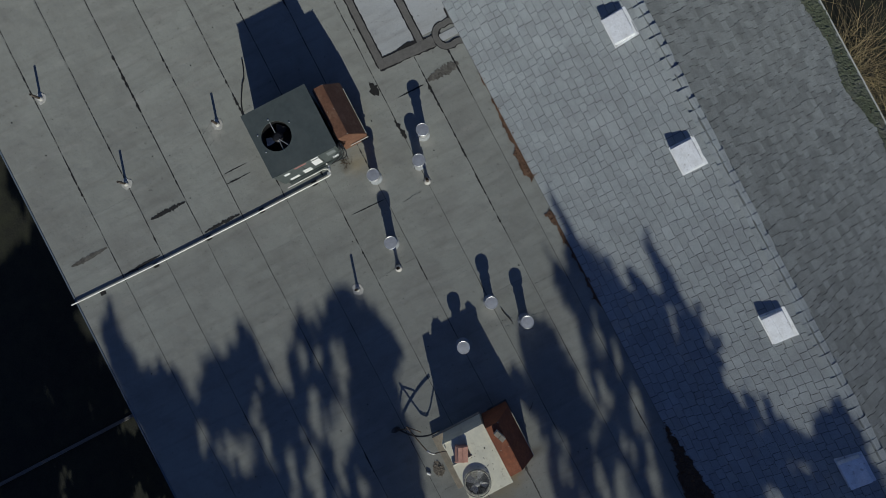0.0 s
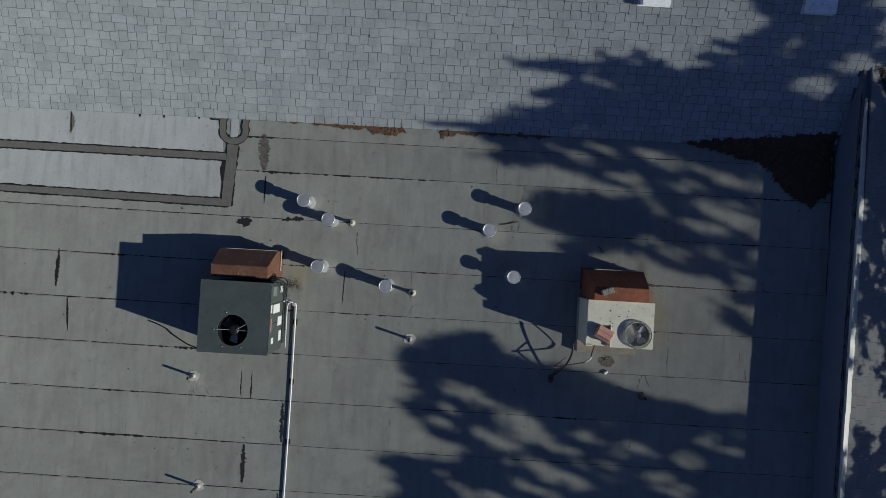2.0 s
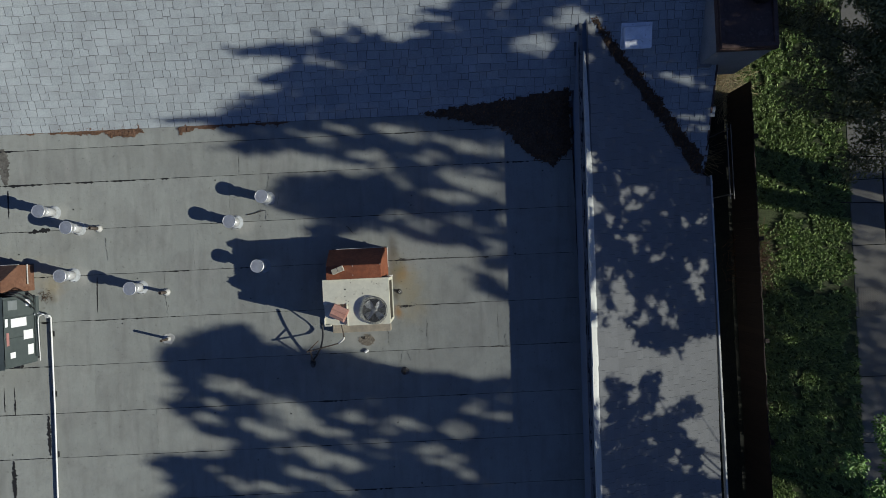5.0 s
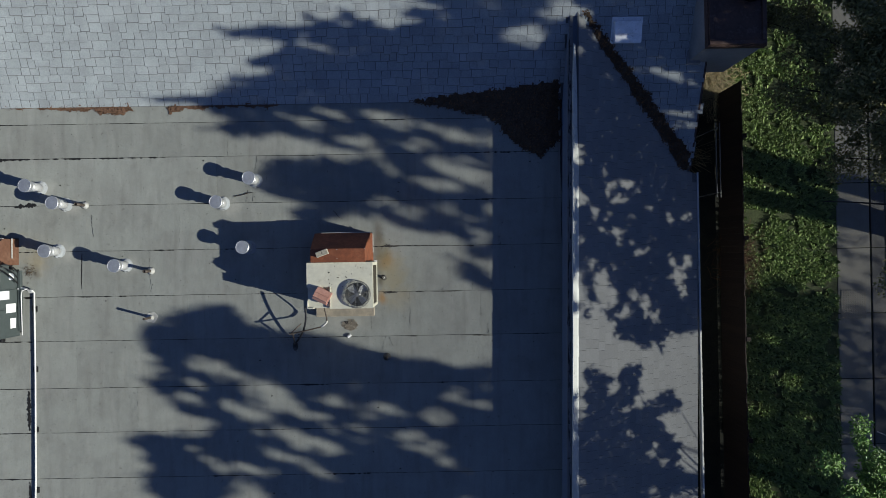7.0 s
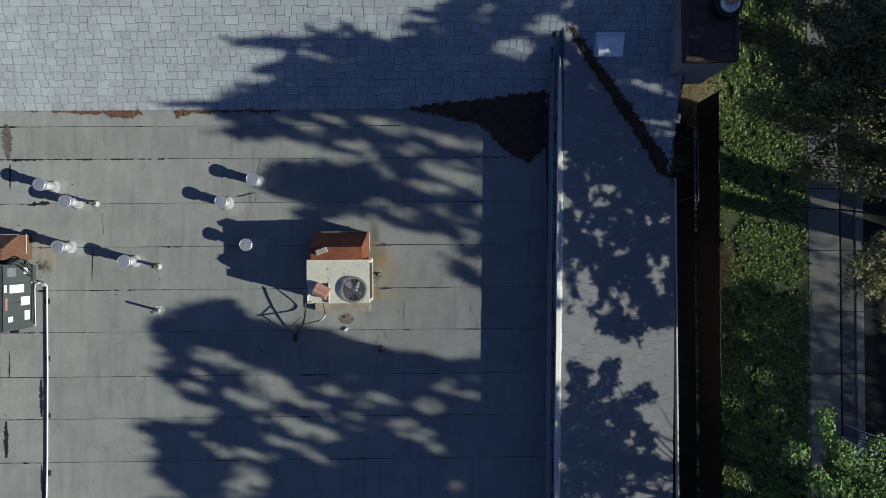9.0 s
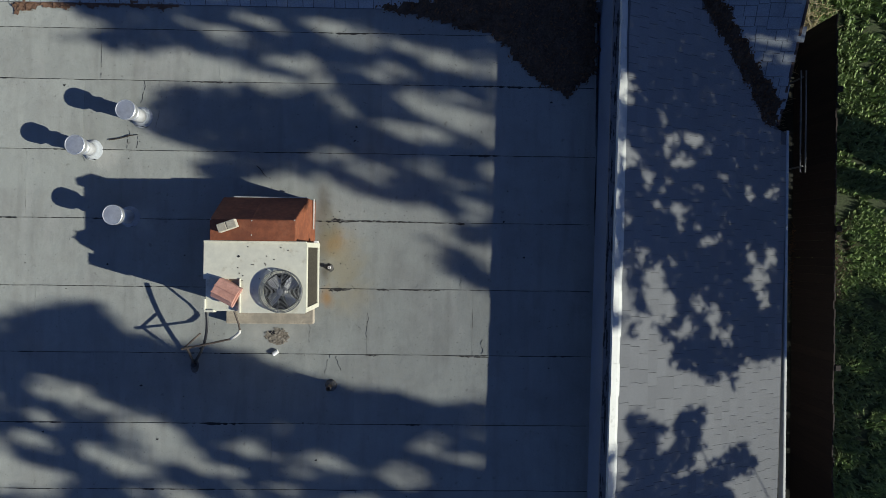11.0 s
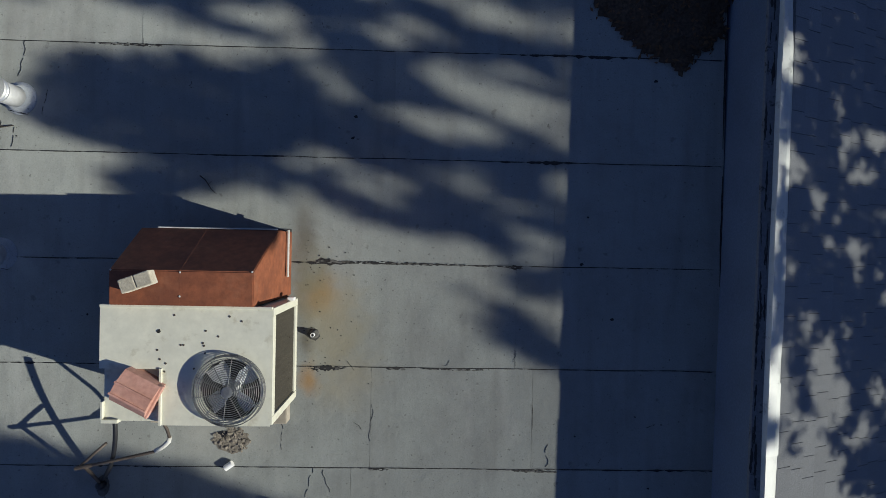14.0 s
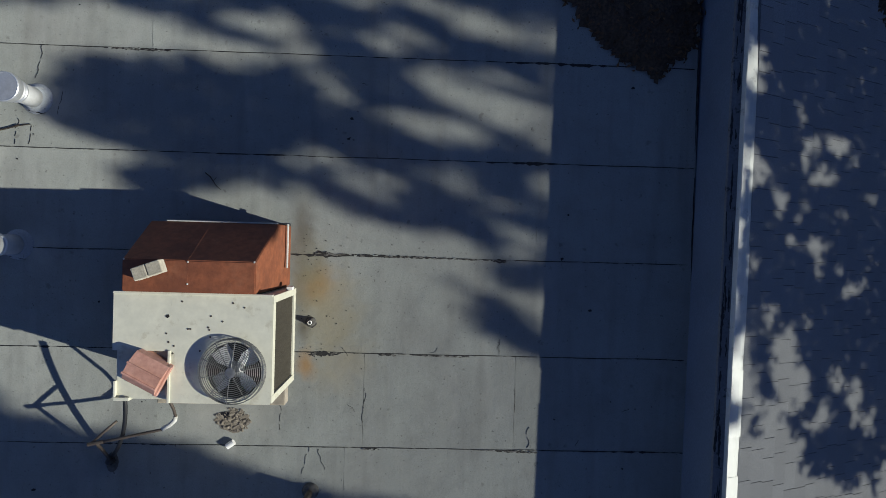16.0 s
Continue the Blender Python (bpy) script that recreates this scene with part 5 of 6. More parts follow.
def twig(x0, y0, x1, y1, r):
    """A thin dry twig lying on the roof."""
    t = thing("twig", x0, y0, 0.0, "thin dry twig lying on the roofing", "twig", "twigs on the flat roof")
    dx, dy = x1 - x0, y1 - y0
    part("stem", tube([(0, 0, 0.012), (dx * 0.35, dy * 0.25, 0.016), (dx * 0.7, dy * 0.75, 0.014), (dx, dy, 0.012)], [r, r * 0.9, r * 0.7, r * 0.4], 6), BARK, t)
    part("side_shoot", tube([(dx * 0.5, dy * 0.5, 0.015), (dx * 0.75, dy * 0.5 + 0.03, 0.02)], [r * 0.5, r * 0.25], 5), BARK, t)


twig(1.27, 0.60, 1.62, 0.67, 0.008)
twig(3.07, 0.31, 3.2, 0.17, 0.005)

# ---- trees and planting ----
def leaf_cloud(centres, rng, per, size, flat=0.6):
    """Leaves scattered in clumps: centres holds (place, radius)."""
    verts, faces = [], []
    for p, radius in centres:
        count = max(6, int(per * (radius / 0.3) ** 1.8)) if radius > 0.04 else 0
        for _ in range(count):
            d = Vector((rng.gauss(0, 1), rng.gauss(0, 1), rng.gauss(0, 1))).normalized() * (0.95 * radius * rng.random() ** 0.4)
            d.z *= flat
            s = size * rng.uniform(0.6, 1.3)
            q = Euler((rng.uniform(-0.9, 0.9), rng.uniform(-0.9, 0.9), rng.uniform(0, 6.3))).to_matrix()
            o = Vector(p) + d
            n = len(verts)
            for c in ((-s, 0, 0), (-0.1 * s, -0.42 * s, 0.06 * s), (s, 0, -0.05 * s), (-0.1 * s, 0.42 * s, 0.06 * s)):
                verts.append((o + q @ Vector(c))[:])
            faces.append((n, n + 1, n + 2, n + 3))
    return verts, faces


def tree(name, x, y, trunk_top, limbs, rng, per, size, mat, label, radius=0.16, spread=1.0):
    """A tapered trunk, limbs that end in twigs, and a crown of many small leaves along them.
    limbs: lists of points from the trunk outwards with the clump radius at each end."""
    t = thing(name, x, y, GROUND, label, "tree")
    top = Vector(trunk_top)
    foot = Vector((x, y, GROUND - 0.1))
    pts = [foot.lerp(top, k / 6) + Vector((0.12 * math.sin(k * 1.7), 0.12 * math.cos(k * 2.1), 0)) * (0 < k < 6) for k in range(7)]
    o = Vector((x, y, GROUND))
    part("trunk", tube([p - o for p in pts], [radius * (1.25 - 0.14 * k) for k in range(7)], 10), BARK, t)
    centres = []
    for root, tip, r0, r1 in limbs:
        root, tip = Vector(root), Vector(tip)
        n = max(3, int((tip - root).length / 0.28))
        bend = Vector((rng.uniform(-0.2, 0.2), rng.uniform(-0.2, 0.2), rng.uniform(0.0, 0.3)))
        line = [root.lerp(tip, k / n) + bend * (4 * k / n * (1 - k / n)) for k in range(n + 1)]
        start = min(pts, key=lambda p: (p - line[0]).length)
        part("limb", tube([start - o] + [p - o for p in line], [radius * 0.22] + [radius * (0.18 - 0.14 * k / n) for k in range(n + 1)], 6), BARK, t)
        for k, p in enumerate(line):
            rad = (r0 + (r1 - r0) * k / n) * spread
            for _ in range(2):
                centres.append((p + Vector((rng.gauss(0, 0.35), rng.gauss(0, 0.35), rng.gauss(0, 0.3))) * rad, rad * rng.uniform(0.5, 1.0)))
    verts, faces = leaf_cloud([(c - o, r_) for c, r_ in centres], rng, per, size)
    tagged(raw("crown", verts, faces, mat, t), kind="stuff")
    return t


RAY = Vector((2.03, -0.57, 1.0))


def lifted(x, y, z, s):
    """The place s metres higher than (x, y, z) on the line towards the sun."""
    return Vector((x, y, z)) + RAY * s


# outlines of the crowns and the gaps in them, as their shade lies on the roofs: x, y, half-length along the sun's way, half-width
SOUTH_CROWN = [(-0.44, -1.82), (-0.27, -1.68), (0.08, -1.65), (0.43, -1.51), (0.72, -1.4), (1.07, -1.4), (1.32, -1.62), (1.64, -1.78),
               (2.11, -1.94), (2.57, -1.9), (3.04, -2.01), (3.5, -2.2), (4.2, -2.38), (4.78, -2.48), (5.37, -2.61), (5.72, -2.6),
               (6.09, -2.55), (6.06, -5.64), (6.05, -6.43), (-1.06, -6.31), (-1.87, -6.12), (-2.21, -5.77), (-1.52, -5.9), (-0.83, -5.79),
               (-0.65, -5.53), (-0.48, -5.25), (0.28, -5.2), (-0.07, -4.96), (-0.38, -4.7), (-0.47, -4.46), (-0.12, -4.32), (-0.4, -4.21),
               (-0.51, -3.98), (-0.79, -3.82), (-0.46, -3.74), (0.7, -3.75), (0.99, -3.53), (0.7, -3.4), (0.24, -3.31), (-0.02, -3.05),
               (-0.42, -2.79), (-0.05, -2.63), (-0.04, -2.4), (-0.35, -2.17)]
SOUTH_GAPS_A = [(0.88, -2.53, 0.49, 0.13), (0.42, -2.79, 0.21, 0.07), (0.41, -3.08, 0.23, 0.09), (1.86, -3.03, 0.53, 0.23), (1.4, -3.33, 0.49, 0.15), (3.02, -3.18, 0.28, 0.1), (2.56, -3.42, 0.35, 0.07), (2.09, -3.78, 0.52, 0.1),
                (2.69, -3.99, 0.49, 0.15), (2.31, -4.25, 0.52, 0.09), (1.56, -4.38, 0.37, 0.08), (0.9, -4.31, 0.3, 0.07), (1.4, -4.9, 0.3, 0.35), (0.8, -5.36, 0.3, 0.09), (4.07, -3.37, 0.3, 0.07), (3.66, -3.36, 0.15, 0.12),
                (4.53, -3.93, 0.53, 0.16), (4.91, -3.52, 0.22, 0.14), (4.94, -4.22, 0.37, 0.07), (5.32, -3.15, 0.17, 0.14)]
SOUTH_GAPS_B = [(5.73, -3.27, 0.17, 0.07), (5.81, -2.92, 0.09, 0.19), (5.45, -5.08, 0.19, 0.12), (5.51, -5.43, 0.28, 0.09), (5.11, -4.38, 0.35, 0.07), (3.77, -3.97, 0.3, 0.06), (3.48, -3.66, 0.26, 0.06), (3.02, -3.66, 0.21, 0.06),
                (2.89, -4.52, 0.23, 0.08), (0.52, -4.01, 0.15, 0.06), (2.53, -5.58, 0.35, 0.08), (4.16, -5.82, 0.41, 0.12), (3.49, -2.95, 0.16, 0.06)]
NORTH_CROWN_A = [(5.17, 5.06), (4.82, 5.51), (2.68, 5.52), (3.4, 4.95), (3.76, 4.61), (3.61, 4.35), (3.03, 4.31), (3.8, 4.16),
                 (4.0, 4.04), (3.39, 4.11), (3.12, 4.07), (3.57, 3.85), (3.25, 3.75), (2.58, 3.9), (1.94, 4.12), (2.18, 3.93),
                 (2.57, 3.76), (1.93, 3.88), (1.22, 4.15), (1.86, 3.81), (0.98, 3.79), (-0.01, 3.74), (0.88, 3.6), (1.6, 3.52),
                 (1.5, 3.32), (0.91, 3.17), (1.45, 3.04), (1.51, 2.85)]
NORTH_CROWN_B = [(0.54, 2.85), (1.44, 2.68), (0.57, 2.59), (0.77, 2.46), (-0.61, 2.44), (0.38, 2.33), (1.1, 2.11), (1.22, 1.92),
                 (0.72, 1.81), (1.33, 1.73), (2.61, 1.65), (2.96, 1.32), (1.73, 1.24), (1.71, 0.69), (2.6, 0.48), (2.3, 0.21),
                 (2.59, 0.08), (3.29, 0.22), (3.82, 0.28), (4.22, -0.0), (4.93, -0.11), (5.39, -0.2), (5.74, -0.37), (5.97, -0.54),
                 (6.12, -0.47), (6.09, 2.35), (7.55, 2.34), (5.44, 5.06)]
NORTH_GAPS_A = [(4.13, 1.97, 0.4, 0.14), (3.08, 2.07, 0.28, 0.07), (2.55, 1.95, 0.33, 0.08), (2.29, 2.06, 0.21, 0.05), (2.49, 1.53, 0.58, 0.09), (3.13, 1.39, 0.37, 0.09), (3.6, 1.57, 0.28, 0.1), (3.83, 1.36, 0.26, 0.12),
                (4.12, 1.05, 0.19, 0.09), (5.06, 1.74, 0.26, 0.08), (5.44, 1.62, 0.33, 0.08), (4.77, 1.54, 0.16, 0.06), (5.91, 1.62, 0.16, 0.08), (5.66, 0.87, 0.56, 0.2), (5.08, 1.13, 0.28, 0.12), (5.17, 0.74, 0.51, 0.06),
                (4.93, 0.36, 0.16, 0.06), (4.11, 0.43, 0.2, 0.06), (5.4, 0.18, 0.19, 0.06), (4.58, 0.17, 0.16, 0.06)]
NORTH_GAPS_B = [(6.01, 0.29, 0.1, 0.07), (5.69, 3.56, 0.49, 0.14), (6.13, 3.33, 0.3, 0.12), (5.68, 3.95, 0.2, 0.08), (5.95, 4.12, 0.14, 0.16), (4.54, 4.37, 0.14, 0.06), (3.92, 3.94, 0.1, 0.06),
                (2.01, 3.44, 0.35, 0.06), (4.64, 4.6, 0.12, 0.06), (4.66, 4.13, 0.16, 0.05)]
NORTH_TUFTS = [(5.53, -0.84, 0.2, 0.15), (5.86, -1.02, 0.24, 0.12), (5.83, -0.5, 0.2, 0.09)]
LAWN_GAPS_A = [(7.46, 2.96, 0.1, 0.12), (7.82, 2.8, 0.07, 0.07), (7.54, 2.49, 0.13, 0.06), (7.95, 2.57, 0.11, 0.05), (8.03, 3.34, 0.17, 0.05), (7.8, 3.29, 0.1, 0.04), (8.44, 2.81, 0.24, 0.05), (8.74, 2.73, 0.31, 0.06),
               (8.94, 2.65, 0.19, 0.05), (9.24, 2.03, 0.24, 0.08), (9.43, 1.97, 0.19, 0.08), (9.41, 2.24, 0.1, 0.12), (7.93, 0.91, 0.05, 0.1), (8.02, 0.59, 0.06, 0.11), (8.16, 0.66, 0.07, 0.08), (8.42, 0.69, 0.11, 0.06),
               (8.66, 0.62, 0.05, 0.07), (8.28, 0.39, 0.19, 0.07), (8.89, 0.27, 0.08, 0.06), (7.51, 0.41, 0.08, 0.06), (7.76, 0.17, 0.06, 0.1), (8.02, 0.11, 0.05, 0.05)]
LAWN_GAPS_B = [(8.44, 0.11, 0.05, 0.04), (9.36, 0.1, 0.08, 0.08), (9.8, 0.1, 0.11, 0.1), (7.91, -0.09, 0.06, 0.06), (8.14, -0.18, 0.11, 0.07), (8.34, -0.17, 0.05, 0.05), (8.21, -0.34, 0.05, 0.06), (8.47, -0.36, 0.06, 0.05),
               (7.47, -0.31, 0.05, 0.06), (8.74, -0.53, 0.13, 0.06), (9.35, -0.59, 0.06, 0.05), (7.66, -0.77, 0.07, 0.1), (7.88, -0.89, 0.08, 0.08), (8.14, -0.78, 0.06, 0.06), (9.45, -0.77, 0.07, 0.06), (9.74, -0.78, 0.1, 0.13),
               (9.59, -1.05, 0.13, 0.18), (9.66, -1.3, 0.07, 0.11), (9.37, -1.02, 0.07, 0.05), (7.87, -1.08, 0.16, 0.17), (8.0, -1.35, 0.16, 0.23), (7.68, -1.45, 0.14, 0.06)]
LAWN_GAPS_C = [(7.8, -1.6, 0.13, 0.12), (8.36, -1.62, 0.13, 0.12), (8.59, -1.41, 0.11, 0.07), (8.8, -1.56, 0.08, 0.18), (9.0, -1.75, 0.11, 0.07), (8.5, -1.29, 0.07, 0.06), (7.42, 1.19, 0.07, 0.11), (7.41, 0.46, 0.08, 0.13),
               (7.39, -1.21, 0.08, 0.31), (7.38, -1.99, 0.08, 0.54), (7.39, -3.34, 0.08, 0.13), (8.11, -2.96, 0.16, 0.1), (8.97, -4.12, 0.06, 0.06), (8.9, -4.31, 0.07, 0.08), (9.7, -5.08, 0.14, 0.19), (9.45, -5.24, 0.1, 0.1),
               (8.96, -5.0, 0.11, 0.13), (8.74, -5.26, 0.1, 0.08), (7.94, -5.33, 0.27, 0.11), (7.56, -5.2, 0.11, 0.07), (8.88, -5.52, 0.11, 0.11), (9.93, -4.94, 0.1, 0.36)]
LAWN_GAPS_D = [(7.39, -4.49, 0.06, 0.17), (8.44, -3.84, 0.07, 0.05), (9.18, -4.51, 0.08, 0.06), (8.36, -3.39, 0.1, 0.05)]
LAWN_CLEARING = [(7.3, -1.84), (7.67, -1.68), (8.12, -1.76), (8.14, -2.04), (8.65, -2.26), (8.78, -2.46), (9.0, -2.22), (9.06, -2.41),
                 (9.21, -2.36), (9.35, -2.07), (9.64, -2.19), (10.41, -2.02), (10.36, -4.89), (9.83, -4.65), (9.61, -4.42), (9.64, -4.13),
                 (9.19, -3.8), (9.12, -3.6), (9.48, -3.61), (9.67, -3.55), (9.63, -3.43), (9.34, -3.13), (9.05, -3.18), (8.63, -3.43),
                 (8.53, -3.3), (8.8, -2.98), (8.81, -2.65), (8.38, -2.51), (8.17, -2.79), (7.98, -2.66), (7.6, -2.49), (7.29, -2.57)]


def inside(x, y, outline):
    """Whether a point lies within a closed outline."""
    hit = False
    for (x0, y0), (x1, y1) in zip(outline, outline[1:] + outline[:1]):
        if (y0 > y) != (y1 > y) and x < (x1 - x0) * (y - y0) / (y1 - y0) + x0:
            hit = not hit
    return hit


AZ = Vector((2.03, -0.57)).normalized()


def in_spots(x, y, spots, turned=True):
    """Whether a point lies in one of the soft-edged oval spots."""
    for cx, cy, a, b in spots:
        dx, dy = x - cx, y - cy
        if abs(dx) > a + b + 0.2 or abs(dy) > a + b + 0.2:
            continue
        p, q = (dx * AZ.x + dy * AZ.y, dx * AZ.y - dy * AZ.x) if turned else (dx, dy)
        wob = 1.42 + 1.2 * noise.noise(Vector((p * 3.5, q * 11.0, cx * 5 + cy))) + 1.3 * noise.noise(Vector((x * 5.0, y * 19.0, 3.3))) if turned else 1.75 + 1.3 * noise.noise(Vector((p * 13.0, q * 13.0, cx * 5 + cy))) + 1.5 * noise.noise(Vector((x * 24.0, y * 24.0, 1.1)))
        if (p / a) ** 2 + (q / b) ** 2 < wob:
            return True
    return False


def crown_leaves(box_, shaded, surface, low, high, count, size, seed, ragged_=(0.24, 0.07)):
    """Leaves in the sun's way of a shaded surface: shaded(x, y) says where their shade falls, low and high how far up it they hang."""
    r = random.Random(seed)
    x0, x1, y0, y1 = box_
    out = []
    while count > 0:
        count -= 1
        x, y = r.uniform(x0, x1), r.uniform(y0, y1)
        j = noise.noise(Vector((x * 2.6, y * 6.5, seed))) * ragged_[0] + noise.noise(Vector((x * 5.0, y * 17.0, seed + 5.0))) * ragged_[0] * 0.9 + r.gauss(0, ragged_[0] * 0.25)
        k = noise.noise(Vector((x * 2.2, y * 5.0, seed + 7.7))) * ragged_[1] + noise.noise(Vector((x * 5.0, y * 14.0, seed + 9.0))) * ragged_[1] * 0.8 + r.gauss(0, ragged_[1] * 0.25)
        if not shaded(x + AZ.x * j + AZ.y * k, y + AZ.y * j - AZ.x * k):
            continue
        h = 0.5 + 0.75 * noise.noise(Vector((x * 0.9, y * 0.9, seed + 3.1))) + r.uniform(-0.2, 0.2)
        out.append((Vector((x, y, surface(x, y))) + RAY * (low + (high - low) * min(1.0, max(0.0, h))), size * r.uniform(0.6, 1.3)))
    return out


def leafy_tree(name, x, y, top, leaves, limbs, seed, mat, label, radius):
    """A tapered trunk, limbs with side twigs that reach into the crown, and the crown's many small leaves."""
    r = random.Random(seed)
    o = Vector((x, y, GROUND))
    t = thing(name, x, y, GROUND, label, "tree")
    line = [o.lerp(Vector(top), k / 6) + Vector((0.1 * math.sin(k * 1.7), 0.1 * math.cos(k * 2.1), 0)) * (0 < k < 6) - Vector((0, 0, 0.1)) * (k == 0) for k in range(7)]
    part("trunk", tube([p - o for p in line], [radius * (1.25 - 0.14 * k) for k in range(7)], 10), BARK, t)
    for _ in range(limbs):
        tip = r.choice(leaves)[0]
        root = line[r.randint(3, 6)]
        bend = Vector((r.uniform(-0.2, 0.2), r.uniform(-0.2, 0.2), r.uniform(0.1, 0.5)))
        run = [root.lerp(tip, k / 8) + bend * (4 * k / 8 * (1 - k / 8)) - o for k in range(9)]
        part("limb", tube(run, [radius * (0.2 - 0.02 * k) for k in range(9)], 6), BARK, t)
    verts, faces = [], []
    for p, size in leaves:
        q = Euler((r.uniform(-0.9, 0.9), r.uniform(-0.9, 0.9), r.uniform(0, 6.3))).to_matrix()
        n = len(verts)
        for c in ((-size, 0, 0), (-0.1 * size, -0.42 * size, 0.06 * size), (size, 0, -0.05 * size), (-0.1 * size, 0.42 * size, 0.06 * size)):
            verts.append((p - o + q @ Vector(c))[:])
        faces.append((n, n + 1, n + 2, n + 3))
    tagged(raw("crown", verts, faces, mat, t), kind="stuff")
    return t


def flat(x, y):
    return 0.0


def south_shaded(x, y):
    return inside(x, y, SOUTH_OUT) and not in_spots(x, y, SOUTH_HOLES)


def north_shaded(x, y):
    return (inside(x, y, NORTH_OUT) and not in_spots(x, y, NORTH_HOLES)) or in_spots(x, y, NORTH_TUFTS)


def skirt_shaded(x, y):
    return not in_spots(x, y, EAVE_GAPS, False) and not in_spots(x, y, LAWN_HOLES, False) and not any(inside(x + dx, y + dy, LAWN_CLEARING) for dx, dy in ((0, 0), (0.06, 0), (-0.06, 0), (0, 0.06), (0, -0.06)))


def ground_shaded(x, y):
    edge = -1.4 + 0.2 * math.sin(x * 3.1) if x < 14.1 else -2.0 - 0.37 * (x - 14.27)
    thick = noise.noise(Vector((x * 7.0, y * 9.0, 2.2)))
    return (y < edge or (x > 14.1 and thick > 0.2)) and not in_spots(x, y, GROUND_HOLES) and (x < 14.1 or thick > -0.25)


SOUTH_OUT, SOUTH_HOLES = SOUTH_CROWN, SOUTH_GAPS_A + SOUTH_GAPS_B
NORTH_GAPS_C = [(5.74, 4.17, 0.25, 0.12), (6.13, 4.0, 0.25, 0.15), (6.38, 3.83, 0.15, 0.12), (3.42, 1.24, 0.1, 0.06), (4.09, 1.1, 0.17, 0.09), (3.83, 1.47, 0.3, 0.06), (4.44, 1.45, 0.2, 0.08), (4.8, 1.49, 0.15, 0.07), (1.8, 1.27, 0.15, 0.05), (5.69, 1.19, 0.3, 0.05),
                (3.83, 0.43, 0.15, 0.06), (4.62, 0.31, 0.2, 0.05), (4.39, 0.24, 0.2, 0.07), (5.22, 0.36, 0.2, 0.04), (4.67, 0.8, 0.3, 0.06), (5.69, -0.13, 0.15, 0.05), (5.73, -0.31, 0.2, 0.05)]
NORTH_OUT, NORTH_HOLES = NORTH_CROWN_A + NORTH_CROWN_B, NORTH_GAPS_A + NORTH_GAPS_B + NORTH_GAPS_C
LAWN_HOLES = LAWN_GAPS_A + LAWN_GAPS_B + LAWN_GAPS_C + LAWN_GAPS_D
EAVE_GAPS = [(7.42, 3.64, 0.14, 0.16), (7.55, 3.48, 0.12, 0.12), (7.42, -1.25, 0.13, 0.36), (7.4, -2.05, 0.15, 0.6), (7.39, -2.95, 0.12, 0.5), (7.43, 1.19, 0.1, 0.14), (7.43, 0.46, 0.1, 0.15), (9.78, -4.15, 0.22, 0.75), (9.9, -5.0, 0.16, 0.55), (9.5, -3.85, 0.16, 0.22), (9.3, -5.4, 0.2, 0.16), (8.9, -2.9, 0.2, 0.35)]
GROUND_HOLES = [(13.0, -3.55, 0.35, 0.13), (12.1, -6.4, 0.6, 0.7), (12.6, -2.6, 0.2, 0.08), (13.4, -4.4, 0.25, 0.08), (12.3, -4.2, 0.2, 0.1)]
tn = lifted(7.4, 3.0, 0, 6.4)
leafy_tree("street_tree", tn.x, tn.y, tn + Vector((0, 0, 0.3)), crown_leaves((-1.0, 7.6, -1.2, 5.6), north_shaded, flat, 5.5, 6.7, 140000, 0.05, 1), 16, 1, LEAF, "tall dark evergreen tree beside the street", 0.22)
ts = lifted(6.6, -4.0, 0, 6.6)
leafy_tree("street_tree", ts.x, ts.y, ts + Vector((0, 0, 0.3)), crown_leaves((-2.4, 6.2, -6.5, -1.3), south_shaded, flat, 5.7, 6.9, 150000, 0.05, 2), 16, 2, LEAF, "tall dark evergreen tree beside the street", 0.22)
# This third tree is added out of view to shade lawn and sidewalk.
leafy_tree("street_tree", 27.5, -9.0, (27.5, -8.4, 3.6), crown_leaves((11.6, 19.0, -8.0, 1.4), ground_shaded, lambda x, y: GROUND, 5.2, 7.2, 34000, 0.075, 3), 14, 3, LEAF, "unseen tree added across the street to shade lawn and sidewalk", 0.3)

CROWN_A = [((14.6, -0.3, 0.9), (11.4, 0.25, 1.1), 0.02, 0.02)] + [((15.5, 1.6, 0.9), tip, 0.32, 0.22) for tip in
           ((10.9, 4.7, 0.1), (11.0, 3.9, -0.4), (11.3, 5.5, 0.3), (11.7, 2.6, -0.5), (11.4, 4.4, 0.5), (11.7, 3.5, 0.1), (12.3, 2.4, 0.1), (12.9, 1.6, 0.0), (11.6, 5.4, 0.7), (12.5, 4.6, 0.8), (13.1, 3.2, 0.5), (13.6, 0.8, 0.2), (13.1, -0.9, 0.4), (13.6, -1.4, 0.1), (13.8, 2.4, 0.4), (14.0, 4.6, 0.8))]
CROWN_A += [((15.6, 0.9, 0.4), tip, 0.24, 0.26) for tip in ((11.6, 4.1, -0.5), (12.6, 4.2, 0.0), (13.9, 4.0, -0.3), (11.9, 3.0, 0.0), (13.1, 2.9, 0.1), (14.7, 2.9, -0.7), (12.1, 2.2, -0.8), (12.6, 1.75, 0.3), (14.4, 1.65, -0.4),
           (12.8, 1.2, -0.5), (13.1, 0.7, 0.4), (14.4, 0.6, -0.1), (14.1, -0.6, -0.1), (13.4, -1.25, 0.1), (14.6, -1.8, -0.6), (14.2, -2.3, 0.1))]
